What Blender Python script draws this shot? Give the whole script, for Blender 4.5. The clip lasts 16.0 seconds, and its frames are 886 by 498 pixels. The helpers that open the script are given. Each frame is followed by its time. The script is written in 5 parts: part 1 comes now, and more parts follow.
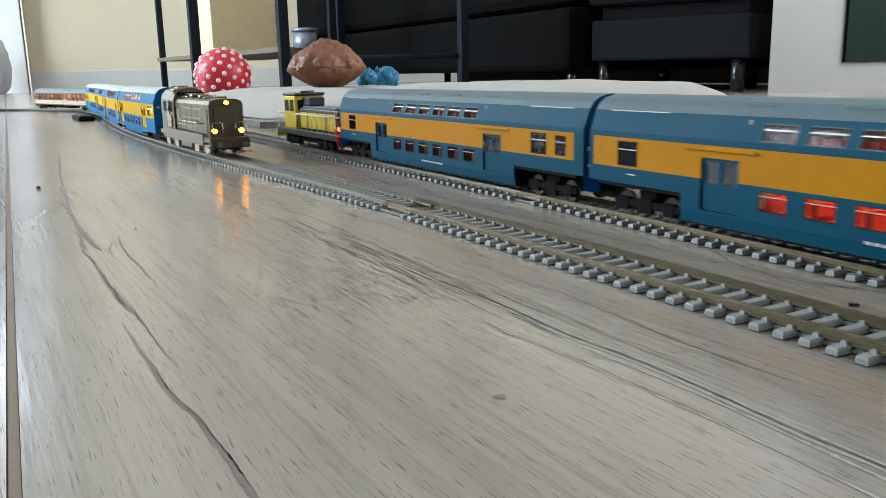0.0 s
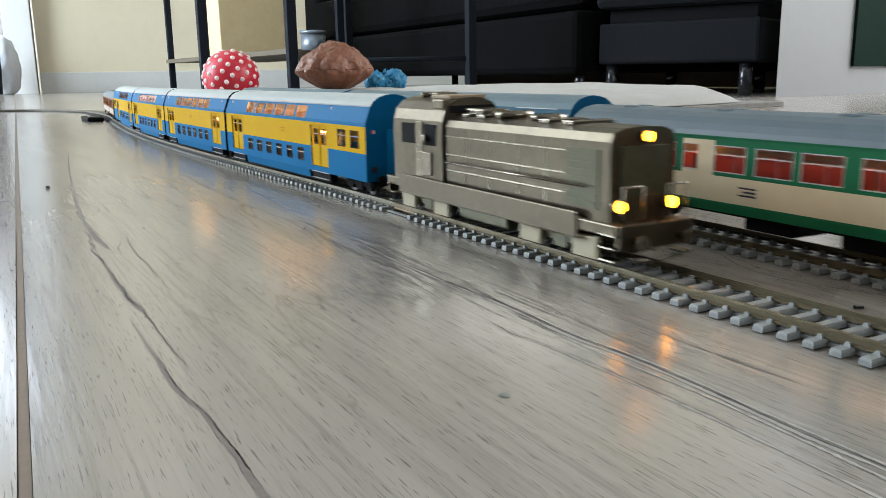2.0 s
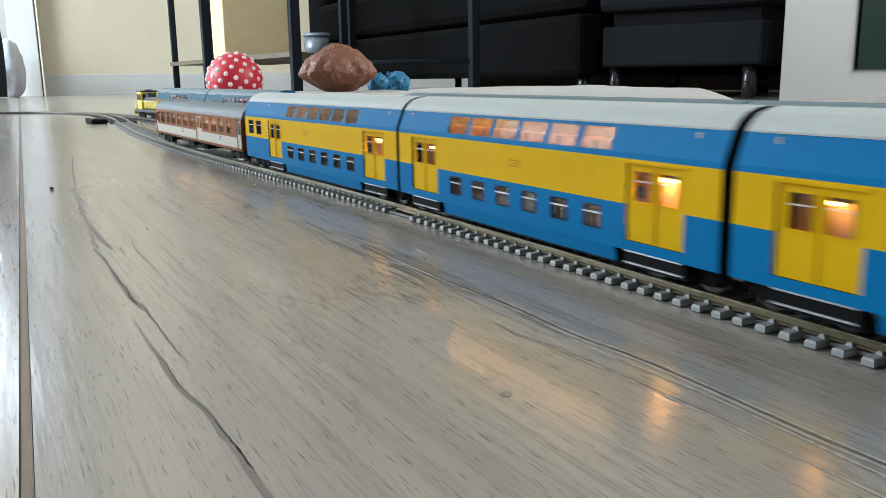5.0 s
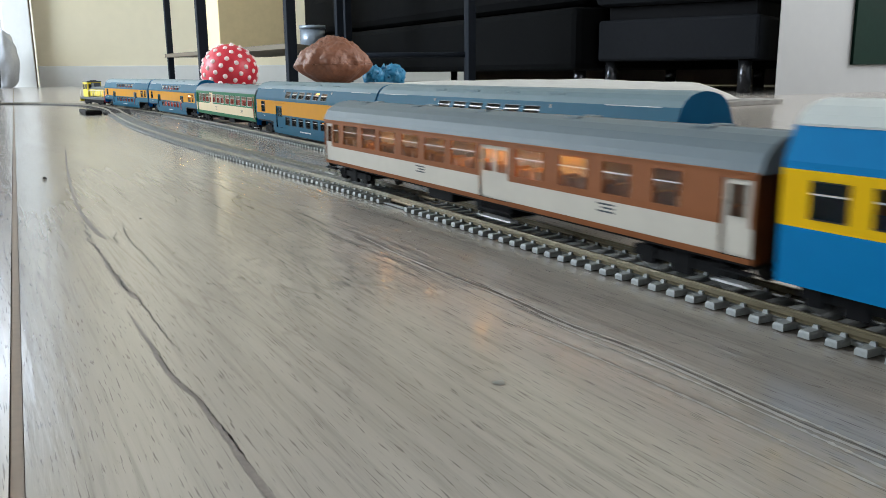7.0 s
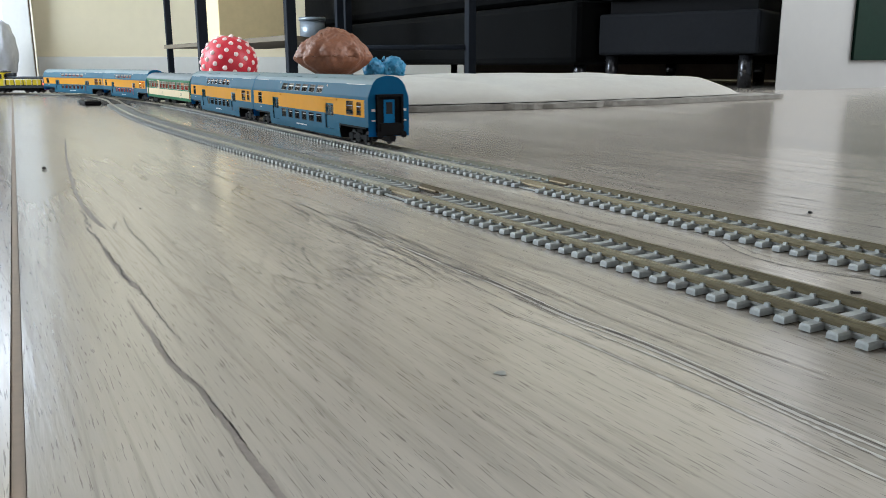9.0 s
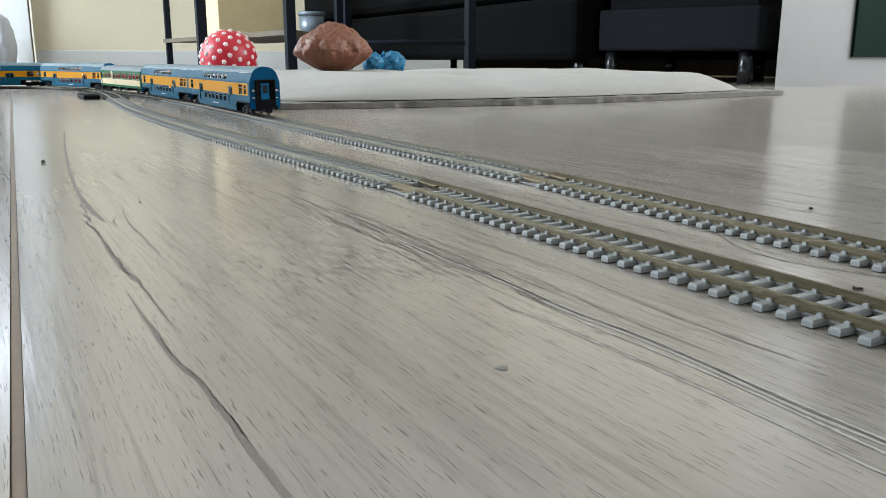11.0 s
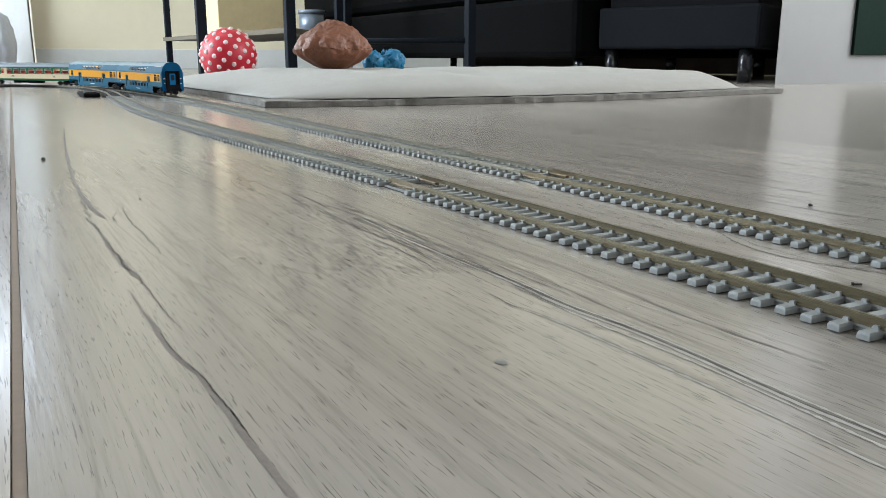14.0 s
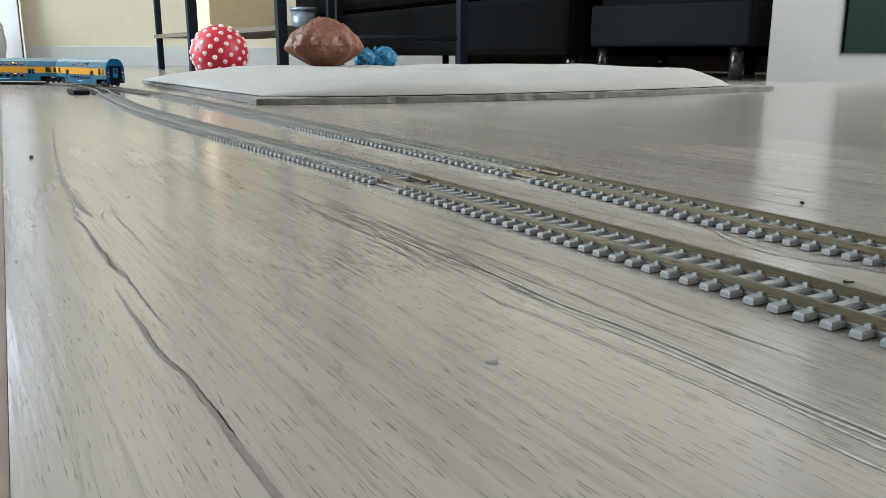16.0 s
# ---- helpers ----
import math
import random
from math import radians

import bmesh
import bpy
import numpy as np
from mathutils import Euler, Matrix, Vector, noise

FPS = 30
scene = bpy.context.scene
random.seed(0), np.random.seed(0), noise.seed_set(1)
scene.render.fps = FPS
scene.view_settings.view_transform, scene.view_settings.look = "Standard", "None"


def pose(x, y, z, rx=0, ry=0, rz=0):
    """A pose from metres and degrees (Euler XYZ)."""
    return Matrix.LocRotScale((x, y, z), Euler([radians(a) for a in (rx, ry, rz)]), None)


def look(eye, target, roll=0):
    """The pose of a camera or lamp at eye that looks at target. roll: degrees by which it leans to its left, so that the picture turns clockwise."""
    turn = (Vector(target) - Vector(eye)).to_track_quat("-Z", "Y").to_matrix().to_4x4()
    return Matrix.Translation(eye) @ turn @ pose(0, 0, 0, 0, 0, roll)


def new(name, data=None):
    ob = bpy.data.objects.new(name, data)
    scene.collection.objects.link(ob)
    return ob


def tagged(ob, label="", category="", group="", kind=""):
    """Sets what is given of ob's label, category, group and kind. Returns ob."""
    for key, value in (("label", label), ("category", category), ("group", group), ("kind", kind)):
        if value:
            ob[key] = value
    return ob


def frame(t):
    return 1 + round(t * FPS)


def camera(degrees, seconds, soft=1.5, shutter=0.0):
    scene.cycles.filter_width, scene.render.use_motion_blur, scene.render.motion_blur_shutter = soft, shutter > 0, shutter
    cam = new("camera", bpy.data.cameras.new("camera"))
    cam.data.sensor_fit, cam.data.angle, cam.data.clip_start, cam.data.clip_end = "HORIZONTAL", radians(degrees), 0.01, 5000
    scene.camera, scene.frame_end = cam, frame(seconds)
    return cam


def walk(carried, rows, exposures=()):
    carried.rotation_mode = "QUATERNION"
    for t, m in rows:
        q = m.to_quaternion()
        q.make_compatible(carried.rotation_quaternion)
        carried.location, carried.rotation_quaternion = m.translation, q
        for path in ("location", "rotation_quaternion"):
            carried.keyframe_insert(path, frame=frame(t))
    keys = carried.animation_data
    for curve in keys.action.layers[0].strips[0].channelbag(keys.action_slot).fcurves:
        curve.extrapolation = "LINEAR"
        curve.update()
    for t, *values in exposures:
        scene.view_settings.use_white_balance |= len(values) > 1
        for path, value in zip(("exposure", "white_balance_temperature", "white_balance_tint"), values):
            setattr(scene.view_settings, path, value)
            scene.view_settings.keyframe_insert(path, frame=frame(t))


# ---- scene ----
cam = camera(56.5, 16.0, soft=0.7, shutter=0.5)
WALK = [
    (0, pose(0.0007, 0.0004, 0.0662, 77.84, 1.13, -29.50)),
    (0.5, pose(0.0008, 0.0002, 0.0663, 77.89, 0.96, -29.35)),
    (1, pose(0.0001, -0.0007, 0.0661, 78.08, 0.84, -29.09)),
    (1.5, pose(0.0001, -0.0010, 0.0658, 78.12, 0.84, -29.04)),
    (2, pose(-0.0000, -0.0011, 0.0659, 78.03, 0.90, -28.99)),
    (2.5, pose(-0.0000, -0.0013, 0.0653, 78.03, 0.95, -28.74)),
    (3, pose(-0.0002, -0.0015, 0.0657, 78.09, 1.02, -28.75)),
    (3.5, pose(-0.0003, -0.0021, 0.0654, 78.32, 0.93, -28.65)),
    (4, pose(-0.0001, -0.0019, 0.0653, 78.35, 0.98, -28.67)),
    (6.5, pose(0.0002, -0.0014, 0.0641, 77.92, 0.53, -28.96)),
    (7, pose(0.0005, -0.0013, 0.0638, 77.80, 0.54, -29.04)),
    (7.5, pose(-0.0001, -0.0012, 0.0638, 77.54, 0.47, -28.95)),
    (8, pose(-0.0002, -0.0011, 0.0637, 77.38, 0.32, -28.94)),
    (8.5, pose(0.0000, -0.0012, 0.0632, 77.44, 0.22, -28.95)),
    (9, pose(0.0000, -0.0008, 0.0630, 77.35, 0.18, -29.05)),
    (11.5, pose(-0.0003, 0.0001, 0.0623, 77.04, -0.10, -29.14)),
    (12, pose(-0.0003, -0.0004, 0.0621, 77.25, -0.15, -29.26)),
    (12.5, pose(0.0000, -0.0003, 0.0621, 77.32, -0.03, -29.34)),
    (13, pose(-0.0001, -0.0003, 0.0620, 77.28, -0.12, -29.35)),
    (13.5, pose(0.0000, -0.0000, 0.0618, 77.11, -0.12, -29.27)),
    (14, pose(-0.0004, -0.0004, 0.0619, 76.93, -0.02, -29.09)),
    (14.5, pose(-0.0000, 0.0000, 0.0620, 76.96, 0.07, -29.29)),
    (15, pose(0.0006, 0.0001, 0.0620, 76.90, 0.17, -29.38)),
    (15.5, pose(0.0005, 0.0002, 0.0618, 76.87, -0.02, -29.53)),
    (16, pose(0.0008, 0.0009, 0.0617, 76.77, -0.06, -29.63)),
]
walk(cam, WALK, exposures=[(0.0, 0.0), (16.0, 0.0)])

# ---- light: daylight from area lamps in unseen windows, beside and behind the camera ----
world = bpy.data.worlds.new("sky")
scene.world = world
world.use_nodes = True
sky = world.node_tree.nodes.new("ShaderNodeTexSky")
sky.sky_type, sky.sun_disc, sky.sun_elevation, sky.sun_rotation = "NISHITA", False, radians(35), radians(200)
world.node_tree.links.new(sky.outputs[0], world.node_tree.nodes["Background"].inputs[0])
world.node_tree.nodes["Background"].inputs[1].default_value = 0.1


def area_light(x, y, z, w, h, target, power, colour):
    data = bpy.data.lights.new("daylight", "AREA")
    data.shape, data.size, data.size_y, data.energy, data.color = "RECTANGLE", w, h, power, colour
    ob = new("daylight", data)
    ob.matrix_world = look((x, y, z), target)


area_light(3.2, 0.1, 1.4, 1.9, 1.6, (0.5, 1.1, 0.2), 100, (0.93, 0.97, 1.0))
area_light(-2.12, 3.35, 1.35, 2.0, 1.7, (0.7, 3.2, 0.4), 235, (0.78, 0.90, 1.0))
# weak fill from behind the camera, added to brighten the coach ends
area_light(0.7, -4.1, 1.4, 2.4, 1.6, (0.7, 0, 0.9), 26, (0.94, 0.98, 1.0))
# unseen lamp behind the doorway, added for the bluish reflection on the floor
area_light(-0.30, 5.6, 1.10, 0.72, 1.9, (-0.2, 3.0, 0.8), 24, (0.72, 0.84, 1.0))


# ---- materials ----
def lin(c):
    return tuple((v / 12.92 if v <= 0.04045 else ((v + 0.055) / 1.055) ** 2.4) for v in c)


def material(name, colour, rough=0.5, metal=0.0, vary=0.12, scale=40.0, bump=0.0, bump_scale=200.0, stretch=(1, 1, 1), spec=0.5, coat=0.0, fine=0.5):
    m = bpy.data.materials.new(name)
    m.use_nodes = True
    n, k = m.node_tree.nodes, m.node_tree.links
    b = n["Principled BSDF"]
    b.inputs["Metallic"].default_value = metal
    b.inputs["Specular IOR Level"].default_value = spec
    b.inputs["Coat Weight"].default_value = coat
    co = n.new("ShaderNodeTexCoord")
    mp = n.new("ShaderNodeMapping")
    mp.inputs["Scale"].default_value = stretch
    k.new(co.outputs["Object"], mp.inputs["Vector"])
    t1 = n.new("ShaderNodeTexNoise")
    t1.inputs["Scale"].default_value, t1.inputs["Detail"].default_value = scale, 4
    t2 = n.new("ShaderNodeTexNoise")
    t2.inputs["Scale"].default_value, t2.inputs["Detail"].default_value = scale * 7, 3
    k.new(mp.outputs[0], t1.inputs["Vector"])
    k.new(mp.outputs[0], t2.inputs["Vector"])
    add = n.new("ShaderNodeMixRGB")
    add.inputs[0].default_value = fine
    k.new(t1.outputs["Fac"], add.inputs[1])
    k.new(t2.outputs["Fac"], add.inputs[2])
    ramp = n.new("ShaderNodeValToRGB")
    ramp.color_ramp.elements[0].position, ramp.color_ramp.elements[1].position = 0.3, 0.7
    ramp.color_ramp.elements[0].color = (*[max(0.0, c * (1 - vary)) for c in colour], 1)
    ramp.color_ramp.elements[1].color = (*[min(1.0, c * (1 + vary)) for c in colour], 1)
    k.new(add.outputs[0], ramp.inputs[0])
    k.new(ramp.outputs[0], b.inputs["Base Color"])
    rr = n.new("ShaderNodeMapRange")
    rr.inputs[3].default_value, rr.inputs[4].default_value = max(0.02, rough - 0.08), min(1.0, rough + 0.08)
    k.new(t1.outputs["Fac"], rr.inputs[0])
    k.new(rr.outputs[0], b.inputs["Roughness"])
    if bump:
        bt = n.new("ShaderNodeTexNoise")
        bt.inputs["Scale"].default_value, bt.inputs["Detail"].default_value = bump_scale, 5
        k.new(mp.outputs[0], bt.inputs["Vector"])
        bn = n.new("ShaderNodeBump")
        bn.inputs["Strength"].default_value, bn.inputs["Distance"].default_value = bump, 0.002
        k.new(bt.outputs["Fac"], bn.inputs["Height"])
        k.new(bn.outputs[0], b.inputs["Normal"])
    return m


def glow(name, colour, strength):
    m = bpy.data.materials.new(name)
    m.use_nodes = True
    b = m.node_tree.nodes["Principled BSDF"]
    b.inputs["Base Color"].default_value = (*colour, 1)
    b.inputs["Emission Color"].default_value = (*colour, 1)
    b.inputs["Emission Strength"].default_value = strength
    return m


def pane_material(name, tint, clear):
    m = bpy.data.materials.new(name)
    m.use_nodes = True
    n, k = m.node_tree.nodes, m.node_tree.links
    b = n["Principled BSDF"]
    b.inputs["Base Color"].default_value = (0.05, 0.05, 0.05, 1)
    b.inputs["Roughness"].default_value = 0.06
    tr = n.new("ShaderNodeBsdfTransparent")
    tr.inputs[0].default_value = (*tint, 1)
    mix = n.new("ShaderNodeMixShader")
    mix.inputs[0].default_value = clear
    k.new(b.outputs[0], mix.inputs[1])
    k.new(tr.outputs[0], mix.inputs[2])
    k.new(mix.outputs[0], n["Material Output"].inputs["Surface"])
    return m


def floor_material():
    """Grey-washed oak: long streaks along y, short pores, pale and dark bands, satin lacquer."""
    m = bpy.data.materials.new("grey_oak")
    m.use_nodes = True
    n, k = m.node_tree.nodes, m.node_tree.links
    b = n["Principled BSDF"]
    geo = n.new("ShaderNodeNewGeometry")
    info = n.new("ShaderNodeObjectInfo")
    shift = n.new("ShaderNodeVectorMath")
    shift.operation = "MULTIPLY_ADD"
    k.new(info.outputs["Random"], shift.inputs[0])
    shift.inputs[1].default_value = (3.1, 7.7, 0)
    k.new(geo.outputs["Position"], shift.inputs[2])

    def noise_at(sx, sy, detail, distort=0.0, rough=0.5):
        mp = n.new("ShaderNodeMapping")
        mp.inputs["Scale"].default_value = (sx, sy, 1)
        k.new(shift.outputs[0], mp.inputs["Vector"])
        t = n.new("ShaderNodeTexNoise")
        t.inputs["Scale"].default_value, t.inputs["Detail"].default_value = 1.0, detail
        t.inputs["Distortion"].default_value, t.inputs["Roughness"].default_value = distort, rough
        k.new(mp.outputs[0], t.inputs["Vector"])
        return t.outputs["Fac"]

    def ramp_of(fac, stops):
        r = n.new("ShaderNodeValToRGB")
        while len(r.color_ramp.elements) < len(stops):
            r.color_ramp.elements.new(0.5)
        for e, (p, c) in zip(r.color_ramp.elements, stops):
            e.position, e.color = p, (*c, 1) if len(c) == 3 else c
        k.new(fac, r.inputs[0])
        return r.outputs[0]

    def mixed(mode, fac, a, c):
        x = n.new("ShaderNodeMixRGB")
        x.blend_type = mode
        x.inputs[0].default_value = fac
        k.new(a, x.inputs[1])
        k.new(c, x.inputs[2])
        return x.outputs[0]

    broad = ramp_of(noise_at(14, 1.6, 3, 0.6), [(0.28, FLOOR_DARK), (0.52, FLOOR_MID), (0.75, FLOOR_PALE)])
    streak = ramp_of(noise_at(120, 4.5, 5, 0.8), [(0.28, (0.86, 0.855, 0.85)), (0.47, (1, 1, 1)), (0.75, (1.06, 1.055, 1.05))])
    fine = ramp_of(noise_at(700, 20, 4, 0.4), [(0.30, (0.82, 0.81, 0.80)), (0.46, (1, 1, 1)), (0.8, (1.06, 1.06, 1.06))])
    pores = ramp_of(noise_at(2300, 120, 3, 0.3), [(0.33, (0.28, 0.265, 0.25)), (0.395, (1, 1, 1))])
    veins = ramp_of(noise_at(26, 2.4, 3, 1.4), [(0.485, (1, 1, 1)), (0.498, (0.66, 0.64, 0.62)), (0.511, (1, 1, 1))])
    col = mixed("MULTIPLY", 1.0, broad, streak)
    col = mixed("MULTIPLY", 1.0, col, fine)
    col = mixed("MULTIPLY", 0.68, col, pores)
    col = mixed("MULTIPLY", 0.55, col, veins)
    k.new(col, b.inputs["Base Color"])
    rr = n.new("ShaderNodeMapRange")
    rr.inputs[3].default_value, rr.inputs[4].default_value = 0.13, 0.25
    k.new(noise_at(60, 5, 4, 0.5), rr.inputs[0])
    k.new(rr.outputs[0], b.inputs["Roughness"])
    hgt = n.new("ShaderNodeMath")
    hgt.operation = "ADD"
    sc = n.new("ShaderNodeMath")
    sc.operation = "MULTIPLY"
    sc.inputs[1].default_value = 0.35
    k.new(noise_at(110, 5, 4, 0.6), sc.inputs[0])
    k.new(noise_at(420, 34, 3, 0.4), hgt.inputs[0])
    k.new(sc.outputs[0], hgt.inputs[1])
    bn = n.new("ShaderNodeBump")
    bn.inputs["Strength"].default_value, bn.inputs["Distance"].default_value = 0.20, 0.0005
    k.new(hgt.outputs[0], bn.inputs["Height"])
    k.new(bn.outputs[0], b.inputs["Normal"])
    b.inputs["Specular IOR Level"].default_value = 0.85
    return m


FLOOR_DARK, FLOOR_MID, FLOOR_PALE = (0.226, 0.203, 0.180), (0.304, 0.273, 0.241), (0.375, 0.336, 0.295)
M = {
    "floor": floor_material(),
    "groove": material("groove_brown", (0.20, 0.15, 0.112), 0.75, scale=60),
    "crack": material("grain_crack", (0.075, 0.065, 0.058), 0.8, vary=0.3, scale=120),
    "vein": material("grain_vein", (0.165, 0.14, 0.122), 0.65, vary=0.25, scale=120),
    "yellow_wall": material("cream_wall_paint", (0.80, 0.72, 0.545), 0.8, vary=0.03, scale=3, bump=0.15, bump_scale=120),
    # white paint darkened in colour to offset strong lamp light on the partition
    "greyish_white": material("dimmed_white_paint", (0.285, 0.288, 0.292), 0.5, vary=0.03, scale=5),
    # kept dark so that the unseen walls throw little light back
    "taupe_wall": material("taupe_wall_paint", (0.26, 0.245, 0.225), 0.8, vary=0.04, scale=4),
    "white_paint": material("white_paint", (0.70, 0.70, 0.69), 0.5, vary=0.03, scale=6),
    "ceiling": material("ceiling_white", (0.8, 0.8, 0.78), 0.9, vary=0.02, scale=3),
    "green_board": material("dark_green_board", (0.004, 0.016, 0.011), 0.7, vary=0.2, scale=12, spec=0.08),
    "sleeper": material("grey_sleeper_plastic", (0.27, 0.285, 0.285), 0.5, vary=0.12, scale=160),
    "sleeper_dark": material("black_sleeper_plastic", (0.025, 0.025, 0.027), 0.55, vary=0.2, scale=160),
    "rail": material("tarnished_nickel_rail", (0.155, 0.130, 0.082), 0.42, metal=0.65, vary=0.2, scale=70, stretch=(6, 1, 6)),
    "rail_bright": material("nickel_rail", (0.21, 0.195, 0.155), 0.36, metal=0.75, vary=0.15, scale=70),
    "brass": material("brass_joiner", (0.13, 0.10, 0.06), 0.4, metal=0.8, vary=0.2, scale=90),
    "black": material("black_underframe", (0.006, 0.006, 0.007), 0.75, vary=0.3, scale=120, spec=0.1),
    # steel darkened in colour for the deep shade under the coaches
    "wheel": material("darkened_steel", (0.035, 0.034, 0.032), 0.45, metal=0.8, vary=0.15, scale=120),
    "sky_blue": material("bright_blue_coach_paint", (0.001, 0.155, 0.37), 0.55, vary=0.05, scale=30, spec=0.06),
    "yellow": material("bright_yellow_coach_paint", (0.68, 0.405, 0.004), 0.55, vary=0.05, scale=30, spec=0.06),
    "roof_pale": material("pale_grey_roof", (0.46, 0.49, 0.48), 0.55, vary=0.05, scale=25, spec=0.2),
    "teal": material("deep_blue_coach_paint", (0.004, 0.074, 0.128), 0.55, vary=0.06, scale=30, spec=0.10),
    "teal_end": material("blue_end_wall", (0.006, 0.145, 0.33), 0.55, vary=0.06, scale=30, spec=0.10),
    "orange": material("amber_coach_paint", (0.52, 0.225, 0.006), 0.55, vary=0.06, scale=30, spec=0.10),
    "roof_grey": material("blue_grey_roof", (0.105, 0.135, 0.155), 0.5, vary=0.06, scale=25, spec=0.25),
    "green": material("coach_green", (0.010, 0.12, 0.050), 0.55, vary=0.06, scale=30, spec=0.10),
    "cream": material("coach_cream", (0.62, 0.50, 0.33), 0.55, vary=0.05, scale=30, spec=0.10),
    "ivory": material("coach_ivory", (0.54, 0.505, 0.445), 0.55, vary=0.05, scale=30, spec=0.10),
    "brown": material("coach_brown", (0.24, 0.085, 0.032), 0.55, vary=0.06, scale=30, spec=0.10),
    "nickel": material("raw_nickel_silver", (0.088, 0.072, 0.049), 0.34, metal=0.9, vary=0.22, scale=50, bump=0.12, bump_scale=240),
    "nickel_pale": material("polished_nickel", (0.23, 0.205, 0.165), 0.22, metal=1.0, vary=0.15, scale=60),
    "nickel_dark": material("dark_nickel", (0.075, 0.072, 0.045), 0.4, metal=0.7, vary=0.2, scale=60),
    "bogie_cream": material("cream_bogie_frame", (0.52, 0.47, 0.33), 0.5, vary=0.1, scale=60),
    "loco_yellow": material("loco_yellow_paint", (0.72, 0.56, 0.015), 0.4, vary=0.06, scale=30),
    "loco_dark": material("loco_dark_paint", (0.015, 0.022, 0.03), 0.45, vary=0.2, scale=40),
    "rail_white": material("white_handrail", (0.72, 0.70, 0.66), 0.45, vary=0.05),
    "white_line": material("silver_window_frame", (0.46, 0.46, 0.46), 0.4, metal=0.4, vary=0.05),
    "partition": material("pale_partition", (0.60, 0.52, 0.44), 0.7, vary=0.1, scale=60),
    "seat_red": material("red_seat", (0.55, 0.060, 0.045), 0.6, vary=0.2, scale=90),
    "seat_brown": material("brown_seat", (0.40, 0.25, 0.16), 0.6, vary=0.25, scale=90),
    "seat_grey": material("dark_interior", (0.025, 0.025, 0.028), 0.7, vary=0.25, scale=90, spec=0.15),
    "pane": pane_material("coach_glass", (0.92, 0.90, 0.88), 0.88),
    "pane_dark": pane_material("tinted_coach_glass", (0.45, 0.48, 0.5), 0.55),
    "lamp_amber": glow("amber_lamp", (1.0, 0.46, 0.10), 38.0),
    "lamp_head": glow("warm_headlamp", (1.0, 0.34, 0.016), 22.0),
    "lamp_strip": glow("amber_strip", (1.0, 0.52, 0.15), 42.0),
    "lamp_red": glow("red_tail_lamp", (1.0, 0.03, 0.01), 14.0),
    "felt": material("grey_felt_rug", (0.20, 0.19, 0.175), 0.95, vary=0.3, scale=90, bump=0.9, bump_scale=500),
    "cushion": material("off_white_cotton", (0.345, 0.335, 0.312), 0.9, vary=0.05, scale=12, bump=0.25, bump_scale=900),
    "ball_red": material("red_rubber", (0.50, 0.012, 0.030), 0.4, vary=0.08, scale=30),
    "ball_dot": material("pinkish_white_dot", (0.74, 0.60, 0.58), 0.5, vary=0.06, scale=60),
    "brown_plush": material("brown_crinkled_fabric", (0.165, 0.056, 0.025), 0.5, vary=0.3, scale=28, bump=0.6, bump_scale=160),
    "blue_toy": material("blue_crinkled_plastic", (0.005, 0.14, 0.27), 0.4, vary=0.25, scale=60, bump=0.5, bump_scale=220),
    "rack": material("dark_blue_grey_steel", (0.006, 0.009, 0.015), 0.7, vary=0.15, scale=20, spec=0.15),
    "rack_shelf": material("grey_brown_shelf", (0.11, 0.088, 0.06), 0.7, vary=0.15, scale=20),
    # dark slate taken to near-black: the sofa's shade is in the colour
    "sofa": material("shaded_slate_upholstery", (0.0014, 0.0016, 0.0020), 0.85, vary=0.2, scale=14, bump=0.25, bump_scale=500, spec=0.08),
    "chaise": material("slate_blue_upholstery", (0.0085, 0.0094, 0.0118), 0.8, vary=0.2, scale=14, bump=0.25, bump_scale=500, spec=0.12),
    # pale colour that paints the highlight beside floor splits
    "grain_pale": material("pale_grain_highlight", (0.385, 0.365, 0.335), 0.35, vary=0.12, scale=90),
    # weak added fill that lifts coach windows where no lamp shines
    "lamp_dim": glow("amber_fill_strip", (1.0, 0.50, 0.14), 5.0),
    "roof_teal": material("teal_grey_roof", (0.12, 0.175, 0.20), 0.5, vary=0.06, scale=25, spec=0.25),
    # brown that stands for the dim space under the seats
    "sofa_back": material("brown_shade_board", (0.16, 0.125, 0.10), 0.8, vary=0.15, scale=14, spec=0.1),
    "hatch_tan": material("tan_plastic", (0.30, 0.21, 0.125), 0.5, vary=0.1, scale=60),
    "pore": material("open_grain_pore", (0.085, 0.074, 0.064), 0.7, vary=0.3, scale=120),
    # added fill strip that brightens the green coach's windows
    "lamp_mid": glow("warm_white_fill_strip", (1.0, 0.66, 0.36), 16.0),
    "sofa_leg": material("black_chromed_leg", (0.05, 0.05, 0.055), 0.25, metal=0.8, vary=0.1),
    "tin": material("brushed_tin", (0.20, 0.235, 0.28), 0.35, metal=0.4, vary=0.12, scale=20),
    "sack": material("white_plastic_sack", (0.62, 0.64, 0.70), 0.6, vary=0.08, scale=10, bump=0.4, bump_scale=30),
    "dark_cloth": material("dark_navy_cloth", (0.010, 0.014, 0.026), 0.85, vary=0.2, scale=20, bump=0.3, bump_scale=60),
    "speck": material("black_crumb", (0.015, 0.013, 0.012), 0.7),
    "grey_spot": material("grey_spot", (0.17, 0.175, 0.165), 0.5),
    "box_brown": material("brown_carton", (0.66, 0.53, 0.31), 0.8, vary=0.06, scale=8),
}


